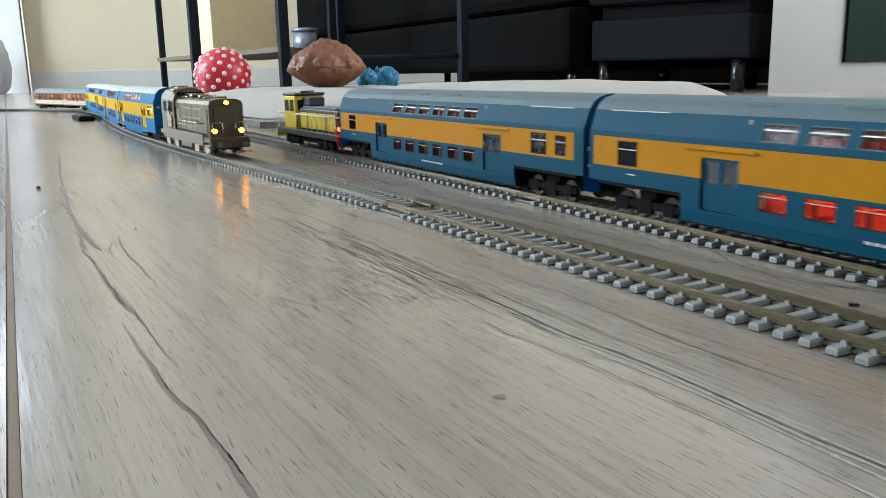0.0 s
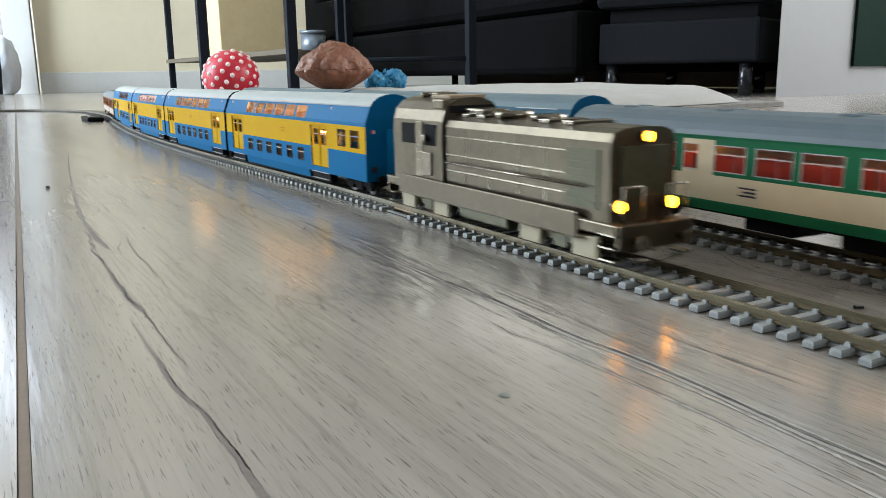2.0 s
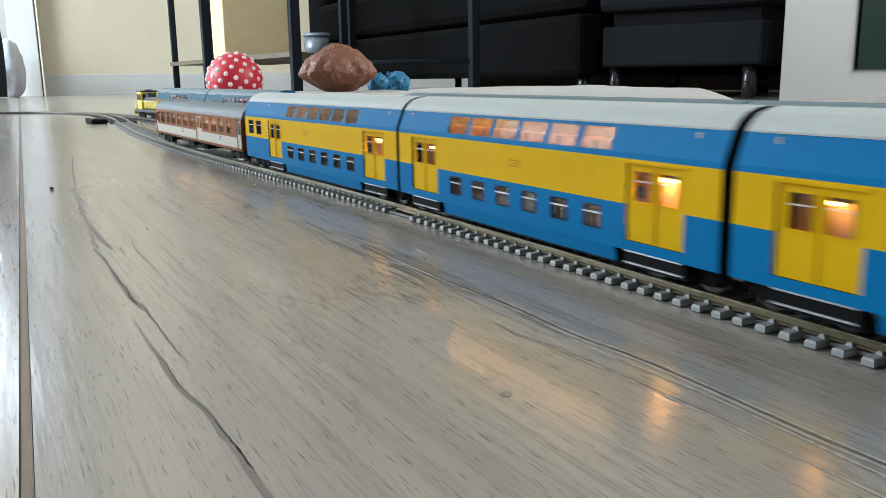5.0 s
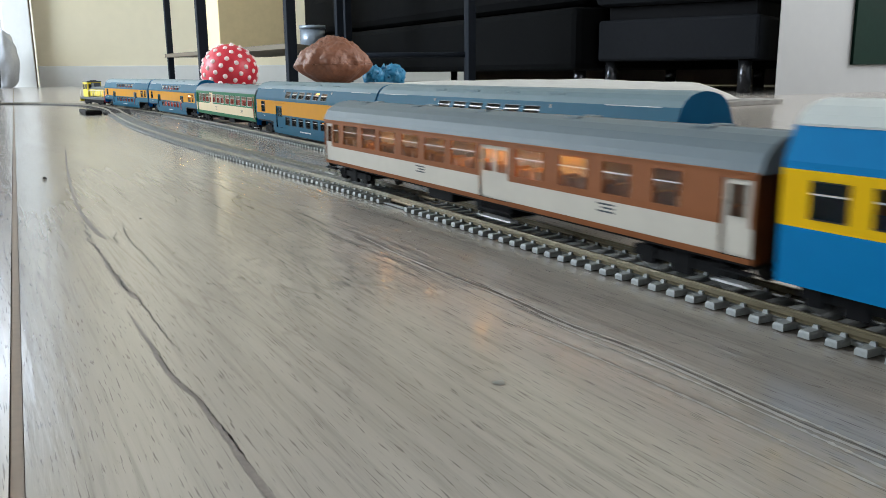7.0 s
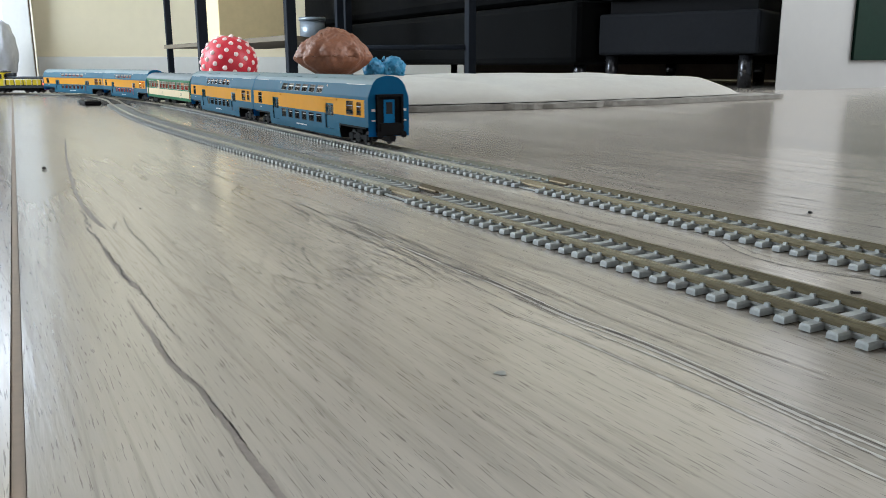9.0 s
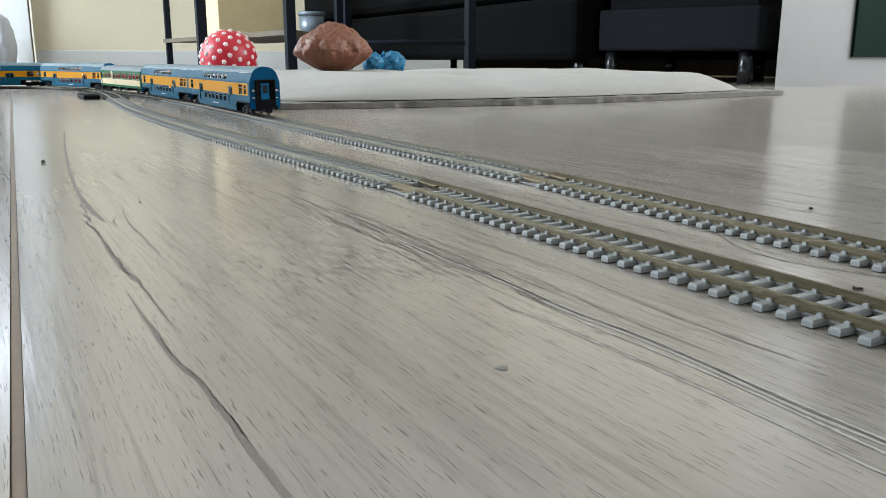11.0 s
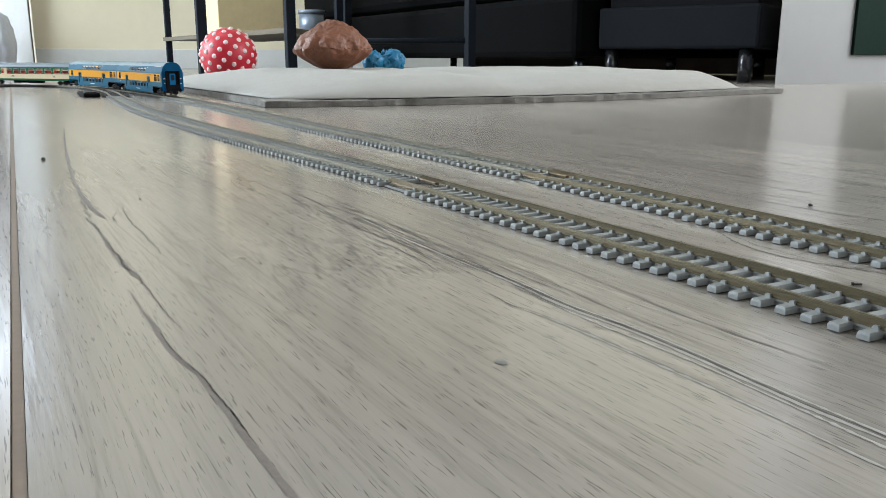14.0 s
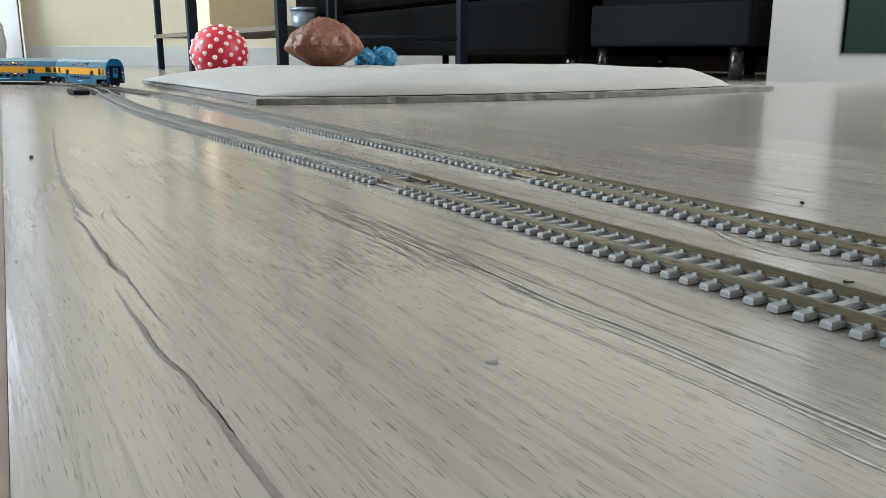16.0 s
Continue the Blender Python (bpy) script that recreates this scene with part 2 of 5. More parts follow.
# ---- mesh helpers ----
def box(bm, x0, x1, y0, y1, z0, z1, mat=0, bevel=0.0, top=1.0, taper_y=1.0):
    cx, cy = (x0 + x1) / 2, (y0 + y1) / 2
    vs = []
    for z, s, sy in ((z0, 1.0, 1.0), (z1, top, taper_y)):
        for x, y in ((x0, y0), (x1, y0), (x1, y1), (x0, y1)):
            vs.append(bm.verts.new((cx + (x - cx) * s, cy + (y - cy) * sy, z)))
    fs = []
    for idx in ((3, 2, 1, 0), (4, 5, 6, 7), (0, 1, 5, 4), (1, 2, 6, 5), (2, 3, 7, 6), (3, 0, 4, 7)):
        f = bm.faces.new([vs[i] for i in idx])
        f.material_index = mat
        fs.append(f)
    if bevel:
        bmesh.ops.bevel(bm, geom=list({e for f in fs for e in f.edges}), offset=bevel, segments=2, affect="EDGES", profile=0.5)
    return vs


def rod(bm, a, b, r, sides=8, mat=0, r2=None):
    a, b = Vector(a), Vector(b)
    d = (b - a).normalized()
    u = d.orthogonal().normalized()
    v = d.cross(u)
    rings = []
    for p, q in ((a, r), (b, r if r2 is None else r2)):
        rings.append([bm.verts.new(p + (u * math.cos(2 * math.pi * i / sides) + v * math.sin(2 * math.pi * i / sides)) * q) for i in range(sides)])
    for i in range(sides):
        f = bm.faces.new([rings[0][i], rings[0][(i + 1) % sides], rings[1][(i + 1) % sides], rings[1][i]])
        f.material_index, f.smooth = mat, True
    bm.faces.new(rings[0][::-1]).material_index = mat
    bm.faces.new(rings[1]).material_index = mat


def mesh_of(bm, name, mats):
    bm.normal_update()
    me = bpy.data.meshes.new(name)
    bm.to_mesh(me)
    bm.free()
    for m in (mats if isinstance(mats, (list, tuple)) else [mats]):
        me.materials.append(M[m])
    return me


def part(name, bm, mats, parent, label=""):
    ob = new(name, mesh_of(bm, name, mats))
    ob.parent = parent
    if label:
        ob["label"] = label
    return ob


def thing(name, bm, mats, label, category, group="", kind=""):
    return tagged(new(name, mesh_of(bm, name, mats)), label, category, group, kind)


def holder(name, label, category, group="", kind=""):
    return tagged(new(name), label, category, group, kind)


def loft(bm, loops, mat=0, smooth=True, cap=True):
    rings = [[bm.verts.new(p) for p in lp] for lp in loops]
    for a, b in zip(rings, rings[1:]):
        for i in range(len(a)):
            f = bm.faces.new([a[i], a[(i + 1) % len(a)], b[(i + 1) % len(a)], b[i]])
            f.material_index, f.smooth = mat, smooth
    if cap:
        bm.faces.new(rings[0][::-1]).material_index = mat
        bm.faces.new(rings[-1]).material_index = mat


# ---- the room ----
BOARD_TURN = Matrix.Translation((-0.0055, 0, 0)) @ Matrix.Rotation(-0.0353, 4, "Z")
RX0, RX1, RY0, RY1, RZ = -2.2, 3.3, -4.2, 5.0, 2.55


def build_room():
    bm = bmesh.new()
    box(bm, RX0 - 0.1, RX1 + 0.1, RY0 - 0.1, RY1 + 0.1, -0.06, -0.0012)
    floor = thing("floor", bm, "groove", "grey-washed oak plank floor with satin lacquer", "floor", kind="structure")
    bm = bmesh.new()
    box(bm, RX0 - 0.1, RX1 + 0.1, RY0 - 0.1, RY1 + 0.1, RZ, RZ + 0.08)
    thing("ceiling", bm, "ceiling", "plain white ceiling", "ceiling", kind="structure")
    # far wall, with a doorway opening at its left part
    bm = bmesh.new()
    box(bm, 0.30, RX1, RY1, RY1 + 0.12, -0.01, RZ)
    box(bm, RX0, -0.75, RY1, RY1 + 0.12, -0.01, RZ)
    box(bm, -0.75, 0.30, RY1, RY1 + 0.12, 2.2, RZ)
    thing("wall_north", bm, "yellow_wall", "pale yellow painted wall", "wall", kind="structure")
    bm = bmesh.new()
    box(bm, 0.300, RX1, RY1 - 0.016, RY1 - 0.001, -0.009, 0.108, bevel=0.003)
    thing("baseboard", bm, "white_paint", "white skirting board along the yellow wall", "baseboard", kind="structure")
    # the window opening here is out of view, made for its lamp
    bm = bmesh.new()
    box(bm, RX1, RX1 + 0.12, RY0, -0.9, -0.01, RZ)
    box(bm, RX1, RX1 + 0.12, 1.1, RY1, -0.01, RZ)
    box(bm, RX1, RX1 + 0.12, -0.9, 1.1, -0.01, 0.6)
    box(bm, RX1, RX1 + 0.12, -0.9, 1.1, 2.2, RZ)
    thing("wall_east", bm, "yellow_wall", "pale yellow painted wall", "wall", kind="structure")
    # unseen west and south walls, added round the room, each with its window opening
    bm = bmesh.new()
    box(bm, RX0 - 0.12, RX0, RY0, 2.35, -0.01, RZ)
    box(bm, RX0 - 0.12, RX0, 4.35, RY1, -0.01, RZ)
    box(bm, RX0 - 0.12, RX0, 2.35, 4.35, -0.01, 0.5)
    box(bm, RX0 - 0.12, RX0, 2.35, 4.35, 2.2, RZ)
    thing("wall_west", bm, "taupe_wall", "unseen taupe wall with a wide window opening, added to close the room", "wall", kind="structure")
    bm = bmesh.new()
    box(bm, RX0, -0.6, RY0 - 0.12, RY0, -0.01, RZ)
    box(bm, 2.0, RX1, RY0 - 0.12, RY0, -0.01, RZ)
    box(bm, -0.6, 2.0, RY0 - 0.12, RY0, -0.01, 0.55)
    box(bm, -0.6, 2.0, RY0 - 0.12, RY0, 2.25, RZ)
    thing("wall_south", bm, "taupe_wall", "unseen taupe wall with a wide window opening, added to close the room", "wall", kind="structure")
    # door frame and the light room behind the doorway
    bm = bmesh.new()
    box(bm, 0.150, 0.279, RY1 - 0.10, RY1 + 0.02, -0.009, 2.2, bevel=0.004)
    box(bm, -0.75, -0.66, RY1 - 0.03, RY1 + 0.02, -0.009, 2.2, bevel=0.004)
    box(bm, -0.66, 0.155, RY1 - 0.03, RY1 + 0.02, 2.08, 2.2, bevel=0.004)
    thing("door_1", bm, "white_paint", "white painted door jamb beside an open doorway", "door frame", kind="structure")
    # brown strip put in for the line of shade beside the jamb
    bm = bmesh.new()
    box(bm, 0.2795, 0.286, RY1 - 0.09, RY1 - 0.002, -0.009, 2.1)
    thing("trim", bm, "groove", "dark brown strip for the shadow line beside the door jamb", "trim", kind="structure")
    bm = bmesh.new()
    box(bm, -1.2, 0.6, RY1 + 0.7, RY1 + 0.75, -0.01, RZ)
    thing("wall_passage", bm, "white_paint", "white passage wall behind the doorway", "wall", kind="structure")
    # white wall end with the green board, on the east side
    bm = bmesh.new()
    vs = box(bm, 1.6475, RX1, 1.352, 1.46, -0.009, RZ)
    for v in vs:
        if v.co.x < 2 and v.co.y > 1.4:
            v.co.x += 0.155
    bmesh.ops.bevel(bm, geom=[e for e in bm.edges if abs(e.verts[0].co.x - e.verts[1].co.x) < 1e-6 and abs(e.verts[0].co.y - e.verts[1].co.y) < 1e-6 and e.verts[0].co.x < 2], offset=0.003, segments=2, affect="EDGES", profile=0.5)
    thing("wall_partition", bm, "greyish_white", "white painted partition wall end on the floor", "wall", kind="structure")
    bm = bmesh.new()
    box(bm, 1.914, 2.7, 1.343, 1.3512, 0.069, 1.4, bevel=0.001)
    thing("wall_panel", bm, "green_board", "dark green panel fixed to the white partition wall", "panel")
    bm = bmesh.new()
    box(bm, -0.0012, 0.0008, RY0, RY1, -0.0011, -0.0003)
    bmesh.ops.transform(bm, matrix=BOARD_TURN, verts=bm.verts)
    thing("floor_seam", bm, "groove", "brown filler strip in the joint between floor boards", "floor", kind="structure")
    return floor


FLOOR = build_room()

# ---- the railway's two lines ----
def spline(pts, n=24):
    p = [Vector((*q, 0)) for q in pts]
    p = [2 * p[0] - p[1]] + p + [2 * p[-1] - p[-2]]
    out = []
    for a, b, c, d in zip(p, p[1:], p[2:], p[3:]):
        for i in range(n):
            u = i / n
            out.append(0.5 * (2 * b + (c - a) * u + (2 * a - 5 * b + 4 * c - d) * u * u + (3 * b - 3 * c + d - a) * u ** 3))
    return out + [p[-2]]


class Line:
    """A line on the floor; s is its length in metres from the point beside the camera."""

    def __init__(self, pts):
        self.p = spline(pts)
        self.s = [0.0]
        for a, b in zip(self.p, self.p[1:]):
            self.s.append(self.s[-1] + (b - a).length)
        start = min(range(len(self.p)), key=lambda i: abs(self.p[i].y) + (10 if self.p[i].x < 0 else 0))
        self.s = [v - self.s[start] for v in self.s]

    def at(self, s):
        i = int(np.clip(np.searchsorted(self.s, s) - 1, 0, len(self.s) - 2))
        u = (s - self.s[i]) / (self.s[i + 1] - self.s[i])
        return self.p[i].lerp(self.p[i + 1], u) if 0 <= u <= 1 else self.p[i] + (self.p[i + 1] - self.p[i]) * u

    def turn(self, s):
        d = self.at(s + 0.004) - self.at(s - 0.004)
        return math.atan2(d.y, d.x)


LOOP = [(0.190, 1.85), (0.12, 2.0), (0.03, 2.07), (-0.10, 2.10), (-0.3, 2.06), (-0.55, 1.9), (-0.72, 1.6), (-0.78, 1.2), (-0.78, 0.2), (-0.78, -1.6)]
NEAR = Line([(0.1815, -4.0), (0.1815, -2.0), (0.1815, -0.6), (0.1815, 0), (0.1815, 0.2), (0.1815, 0.40), (0.176, 0.55), (0.171, 0.68), (0.168, 0.82),
             (0.168, 0.96), (0.172, 1.1), (0.180, 1.24), (0.191, 1.40), (0.203, 1.55), (0.204, 1.7)] + LOOP)
FAR = Line([(0.226, -1.6), (0.238, -0.6), (0.243, 0), (0.2455, 0.15), (0.2505, 0.28), (0.254, 0.40), (0.256, 0.6), (0.259, 0.84), (0.261, 1.0),
            (0.261, 1.15), (0.257, 1.32), (0.243, 1.52), (0.222, 1.7)] + LOOP)
RAIL_TOP, SLEEPER_TOP, GAUGE = 0.0047, 0.0021, 0.0174


def sleeper_bm(bm, m=Matrix.Identity(4), length=0.0290):
    """A grey sleeper along y with sloped shoulders and four rail clips."""
    h, w = SLEEPER_TOP, 0.00145
    base = [(-w * 1.12, -length / 2), (w * 1.12, -length / 2), (w * 1.12, length / 2), (-w * 1.12, length / 2)]
    vs = [bm.verts.new(m @ Vector((x, y, 0.0003))) for x, y in base]
    vs += [bm.verts.new(m @ Vector((x * 0.98, y * 0.995, h * 0.72))) for x, y in base]
    vs += [bm.verts.new(m @ Vector((x * 0.80, y * 0.98, h))) for x, y in base]
    for a, b in ((0, 4), (4, 8)):
        for i in range(4):
            bm.faces.new([vs[a + i], vs[a + (i + 1) % 4], vs[b + (i + 1) % 4], vs[b + i]])
    bm.faces.new(vs[8:12])
    for y in (-GAUGE / 2 - 0.0012, -GAUGE / 2 + 0.0012, GAUGE / 2 - 0.0012, GAUGE / 2 + 0.0012):
        top = [bm.verts.new(m @ Vector((x, y + dy, h + 0.0009))) for x, dy in ((-0.0006, -0.0004), (0.0006, -0.0004), (0.0006, 0.0004), (-0.0006, 0.0004))]
        low = [bm.verts.new(m @ Vector((x, y + dy, h - 0.0004))) for x, dy in ((-0.0010, -0.0007), (0.0010, -0.0007), (0.0010, 0.0007), (-0.0010, 0.0007))]
        for i in range(4):
            bm.faces.new([low[i], low[(i + 1) % 4], top[(i + 1) % 4], top[i]])
        bm.faces.new(top)


def rail_bm(line, s0, s1, side, step=0.02):
    """One flat-bottomed rail: foot, web and head swept along the line."""
    bm = bmesh.new()
    z0, z1 = SLEEPER_TOP, RAIL_TOP
    sec = [(-0.0010, z0), (0.0010, z0), (0.0010, z0 + 0.0004), (0.0003, z0 + 0.0007), (0.0003, z1 - 0.0008), (0.00048, z1 - 0.0006), (0.00048, z1),
           (-0.00048, z1), (-0.00048, z1 - 0.0006), (-0.0003, z1 - 0.0008), (-0.0003, z0 + 0.0007), (-0.0010, z0 + 0.0004)]
    loops, n = [], max(2, int((s1 - s0) / step))
    for i in range(n + 1):
        s = s0 + (s1 - s0) * i / n
        p, a = line.at(s), line.turn(s)
        nx, ny = -math.sin(a), math.cos(a)
        loops.append([(p.x + nx * (side * GAUGE / 2 + y), p.y + ny * (side * GAUGE / 2 + y), z) for y, z in sec])
    loft(bm, loops, smooth=False)
    return bm


def track(name, label, line, pieces, pitch=0.0074):
    """pieces: (s0, s1, sleeper material, rail material, sleepers that are parts from, to)."""
    tr = holder(name, label, "railway track", "model railway tracks")
    me = None
    for s0, s1, mat, rail, a, b in pieces:
        for side in (-1, 1):
            part("rail", rail_bm(line, s0, s1, side), rail, tr)
        bm = bmesh.new()
        if me is None:
            one = bmesh.new()
            sleeper_bm(one)
            me = mesh_of(one, "sleeper", mat)
        s, rest = s0 + pitch / 2, 0
        while s < s1 - 0.001:
            p, t = line.at(s), line.turn(s)
            m = Matrix.Translation((p.x, p.y, 0)) @ Matrix.Rotation(t + random.uniform(-0.012, 0.012), 4, "Z")
            if a <= s < b and mat == "sleeper":
                ob = new("sleeper", me)
                ob.parent, ob.matrix_basis = tr, m
            else:
                sleeper_bm(bm, m)
                rest += 1
            s += pitch
        # the thin webs that tie the sleepers together under the rails
        for side in (-1, 1):
            n = max(2, int((s1 - s0) / 0.03))
            for i in range(n):
                q0, q1 = line.at(s0 + (s1 - s0) * i / n), line.at(s0 + (s1 - s0) * (i + 1) / n)
                c, t = (q0 + q1) / 2, line.turn(s0 + (s1 - s0) * (i + 0.5) / n)
                m = Matrix.Translation((c.x, c.y, 0)) @ Matrix.Rotation(t, 4, "Z")
                k = (q1 - q0).length / 2
                vs = box(bm, -k, k, side * GAUGE / 2 - 0.0007, side * GAUGE / 2 + 0.0007, 0.0004, 0.0014)
                for v in vs:
                    v.co = m @ v.co
        tagged(part("sleeper_run", bm, mat, tr), kind="stuff")
    return tr


JOINT_NEAR, JOINT_FAR = 0.3535, 0.343
track_near = track("track", "grey plastic sleepers with tarnished nickel rails on the floor", NEAR,
                   [(-3.9, JOINT_NEAR - 0.0100, "sleeper", "rail", 0.06, 9), (JOINT_NEAR + 0.0100, 1.42, "sleeper", "rail_bright", 0, 1.19)])
track_far = track("track", "grey plastic sleepers with tarnished nickel rails on the floor", FAR,
                  [(-1.5, JOINT_FAR - 0.0075, "sleeper", "rail", 0.06, 9), (JOINT_FAR + 0.0075, 1.33, "sleeper", "rail_bright", 0, 1.16)])
loop_track = track("track", "black plastic sleepers curving away across the floor", FAR, [(1.33, 5.0, "sleeper_dark", "rail_bright", 9, 9)])
for line, s, tr in ((NEAR, JOINT_NEAR, track_near), (FAR, JOINT_FAR, track_far)):
    for side in (-1, 1):
        bm = bmesh.new()
        p, t = line.at(s), line.turn(s)
        off = 0.006 if side < 0 else -0.003
        box(bm, -0.011 + off, 0.011 + off, side * GAUGE / 2 - 0.0011, side * GAUGE / 2 + 0.0011, 0.0015, 0.0027, bevel=0.0003)
        box(bm, -0.0125, 0.0125, side * GAUGE / 2 - 0.0004, side * GAUGE / 2 + 0.0004, 0.0027, RAIL_TOP)
        bmesh.ops.transform(bm, matrix=Matrix.Translation((p.x, p.y, 0)) @ Matrix.Rotation(t, 4, "Z"), verts=bm.verts)
        part("rail_joiner", bm, "brass", tr, "brass rail joiner")
        bm = bmesh.new()
        box(bm, -0.011, 0.011, side * 0.0118 - 0.0007, side * 0.0118 + 0.0007, 0.0003, 0.0010)
        bmesh.ops.transform(bm, matrix=Matrix.Translation((p.x, p.y, 0)) @ Matrix.Rotation(t, 4, "Z"), verts=bm.verts)
        part("joint_tab", bm, "sleeper", tr, "grey plastic joint tab")


def turnout():
    """The black points where the near line joins the loop, with its motor box."""
    tr = holder("turnout", "black plastic railway points with a motor box", "railway points")
    for side in (-1, 1):
        part("rail", rail_bm(NEAR, 1.42, 1.84, side), "rail_bright", tr)
    bm = bmesh.new()
    s = 1.424
    while s < 1.80:
        p, t = NEAR.at(s), NEAR.turn(s)
        q = FAR.at(s + 0.01)
        wide = 0.031
        c = p
        m = Matrix.Translation((c.x, c.y, 0.0)) @ Matrix.Rotation(t, 4, "Z")
        vs = box(bm, -0.0017, 0.0017, -wide / 2 - 0.006, wide / 2 + 0.004, 0.0003, 0.0022)
        for v in vs:
            v.co = m @ v.co
        s += 0.0074
    part("sleeper_bed", bm, "sleeper_dark", tr)
    bm = bmesh.new()
    box(bm, 0.146, 0.171, 1.425, 1.520, 0.0003, 0.0070, bevel=0.002)
    part("motor_box", bm, "black", tr)
    bm = bmesh.new()
    box(bm, 0.150, 0.167, 1.435, 1.462, 0.0070, 0.0085, bevel=0.0005)
    part("cover", bm, "wheel", tr, "worn metal cover")
    return tr


turnout()


# ---- rug, cushion and toys ----
def rug():
    bm = bmesh.new()
    nx, ny = 60, 44
    grid = []
    rnd = random.Random(3)
    for j in range(ny + 1):
        row = []
        for i in range(nx + 1):
            u, v = i / nx, j / ny
            x = 0.318 + 0.03 * v + u * (0.952 - 0.02 * v)
            y = 1.034 - 0.016 * u + v * 0.95 - 0.062 * math.sin(math.pi * min(1.0, u ** 0.75)) * (1 - v) ** 2 + 0.004 * math.sin(9 * u)
            edge = i in (0, nx) or j in (0, ny)
            z = 0.0082 + rnd.uniform(-0.0008, 0.0006) if edge else 0.0088 + rnd.uniform(-0.0010, 0.0010)
            row.append(bm.verts.new((x + rnd.uniform(-0.002, 0.002), y + rnd.uniform(-0.002, 0.002), z)))
        grid.append(row)
    for j in range(ny):
        for i in range(nx):
            bm.faces.new([grid[j][i], grid[j][i + 1], grid[j + 1][i + 1], grid[j + 1][i]])
    ring = [grid[0][i] for i in range(nx + 1)] + [grid[j][nx] for j in range(1, ny + 1)] + [grid[ny][i] for i in range(nx - 1, -1, -1)] + [grid[j][0] for j in range(ny - 1, 0, -1)]
    foot = [bm.verts.new((v.co.x + rnd.uniform(-0.0016, 0.0016), v.co.y + rnd.uniform(-0.0016, 0.0016), 0.0004)) for v in ring]
    for k in range(len(ring)):
        bm.faces.new([ring[k], foot[k], foot[(k + 1) % len(ring)], ring[(k + 1) % len(ring)]])
    bm.faces.new(foot)
    thing("rug", bm, "felt", "dark grey felt rug with a fuzzy edge on the floor", "rug")


def floor_cushion():
    """A wide flat cushion, thin at its edges, with soft dips between the stuffing."""
    bm = bmesh.new()
    nx, ny = 72, 48
    top, bot = [], []
    for j in range(ny + 1):
        ra, rb = [], []
        for i in range(nx + 1):
            u, v = i / nx, j / ny
            corner = (abs(2 * u - 1) ** 6) * (1 - v) ** 3
            x = 0.330 + u * 0.895 - (0.03 if u > 0.5 else -0.004) * corner
            y = 1.035 - 0.055 * math.sin(math.pi * min(1.0, u ** 0.8)) * (1 - v) ** 2 + v * 0.86 + 0.02 * corner
            eu = min(1.0, u / 0.20) ** 0.6 * min(1.0, (1 - u) / 0.08) ** 0.5
            ev = min(1.0, min(v, 1 - v) / 0.09) ** 0.5 * (0.80 + 0.20 * math.sin(math.pi * v))
            dip = 1 - 0.30 * math.exp(-((u - 0.40 - 0.15 * v) / 0.045) ** 2) - 0.14 * math.exp(-((u - 0.70) / 0.05) ** 2)
            dip += 0.09 * noise.noise(Vector((x * 6, y * 6, 0))) + 0.035 * noise.noise(Vector((x * 26, y * 26, 3)))
            z = 0.0102 + 0.0325 * eu * ev * dip
            ra.append(bm.verts.new((x, y, z)))
            rb.append(bm.verts.new((x, y, 0.0099)))
        top.append(ra)
        bot.append(rb)
    for j in range(ny):
        for i in range(nx):
            f = bm.faces.new([top[j][i], top[j][i + 1], top[j + 1][i + 1], top[j + 1][i]])
            f.smooth = True
            bm.faces.new([bot[j][i], bot[j + 1][i], bot[j + 1][i + 1], bot[j][i + 1]])
    for a, b in [((0, i), (0, i + 1)) for i in range(nx)] + [((ny, i + 1), (ny, i)) for i in range(nx)] + [((j + 1, 0), (j, 0)) for j in range(ny)] + [((j, nx), (j + 1, nx)) for j in range(ny)]:
        bm.faces.new([top[a[0]][a[1]], bot[a[0]][a[1]], bot[b[0]][b[1]], top[b[0]][b[1]]])
    thing("floor_cushion", bm, "cushion", "flat off-white cotton floor cushion lying on the rug", "cushion")


def ball(x, y, r):
    bm = bmesh.new()
    bmesh.ops.create_uvsphere(bm, u_segments=40, v_segments=24, radius=r)
    for f in bm.faces:
        f.smooth = True
    for v in bm.verts:
        v.co.z *= 0.97
    ob = thing("ball", bm, "ball_red", "red rubber ball with pinkish-white dots on the floor", "ball")
    ob.location = (x, y, r * 0.97 + 0.0005)
    n = 108
    dot = bmesh.new()
    bmesh.ops.create_uvsphere(dot, u_segments=10, v_segments=6, radius=1)
    for f in dot.faces:
        f.smooth = True
    me = mesh_of(dot, "dot", "ball_dot")
    for i in range(n):
        z = 1 - 2 * (i + 0.5) / n
        a = i * 2.399963
        d = Vector((math.sqrt(1 - z * z) * math.cos(a), math.sqrt(1 - z * z) * math.sin(a), z))
        o = new("dot", me)
        o.parent = ob
        o.matrix_basis = Matrix.Translation((d.x * r * 0.985, d.y * r * 0.985, d.z * r * 0.955)) @ d.to_track_quat("Z", "Y").to_matrix().to_4x4() @ Matrix.Diagonal((0.0060, 0.0060, 0.0046, 1))


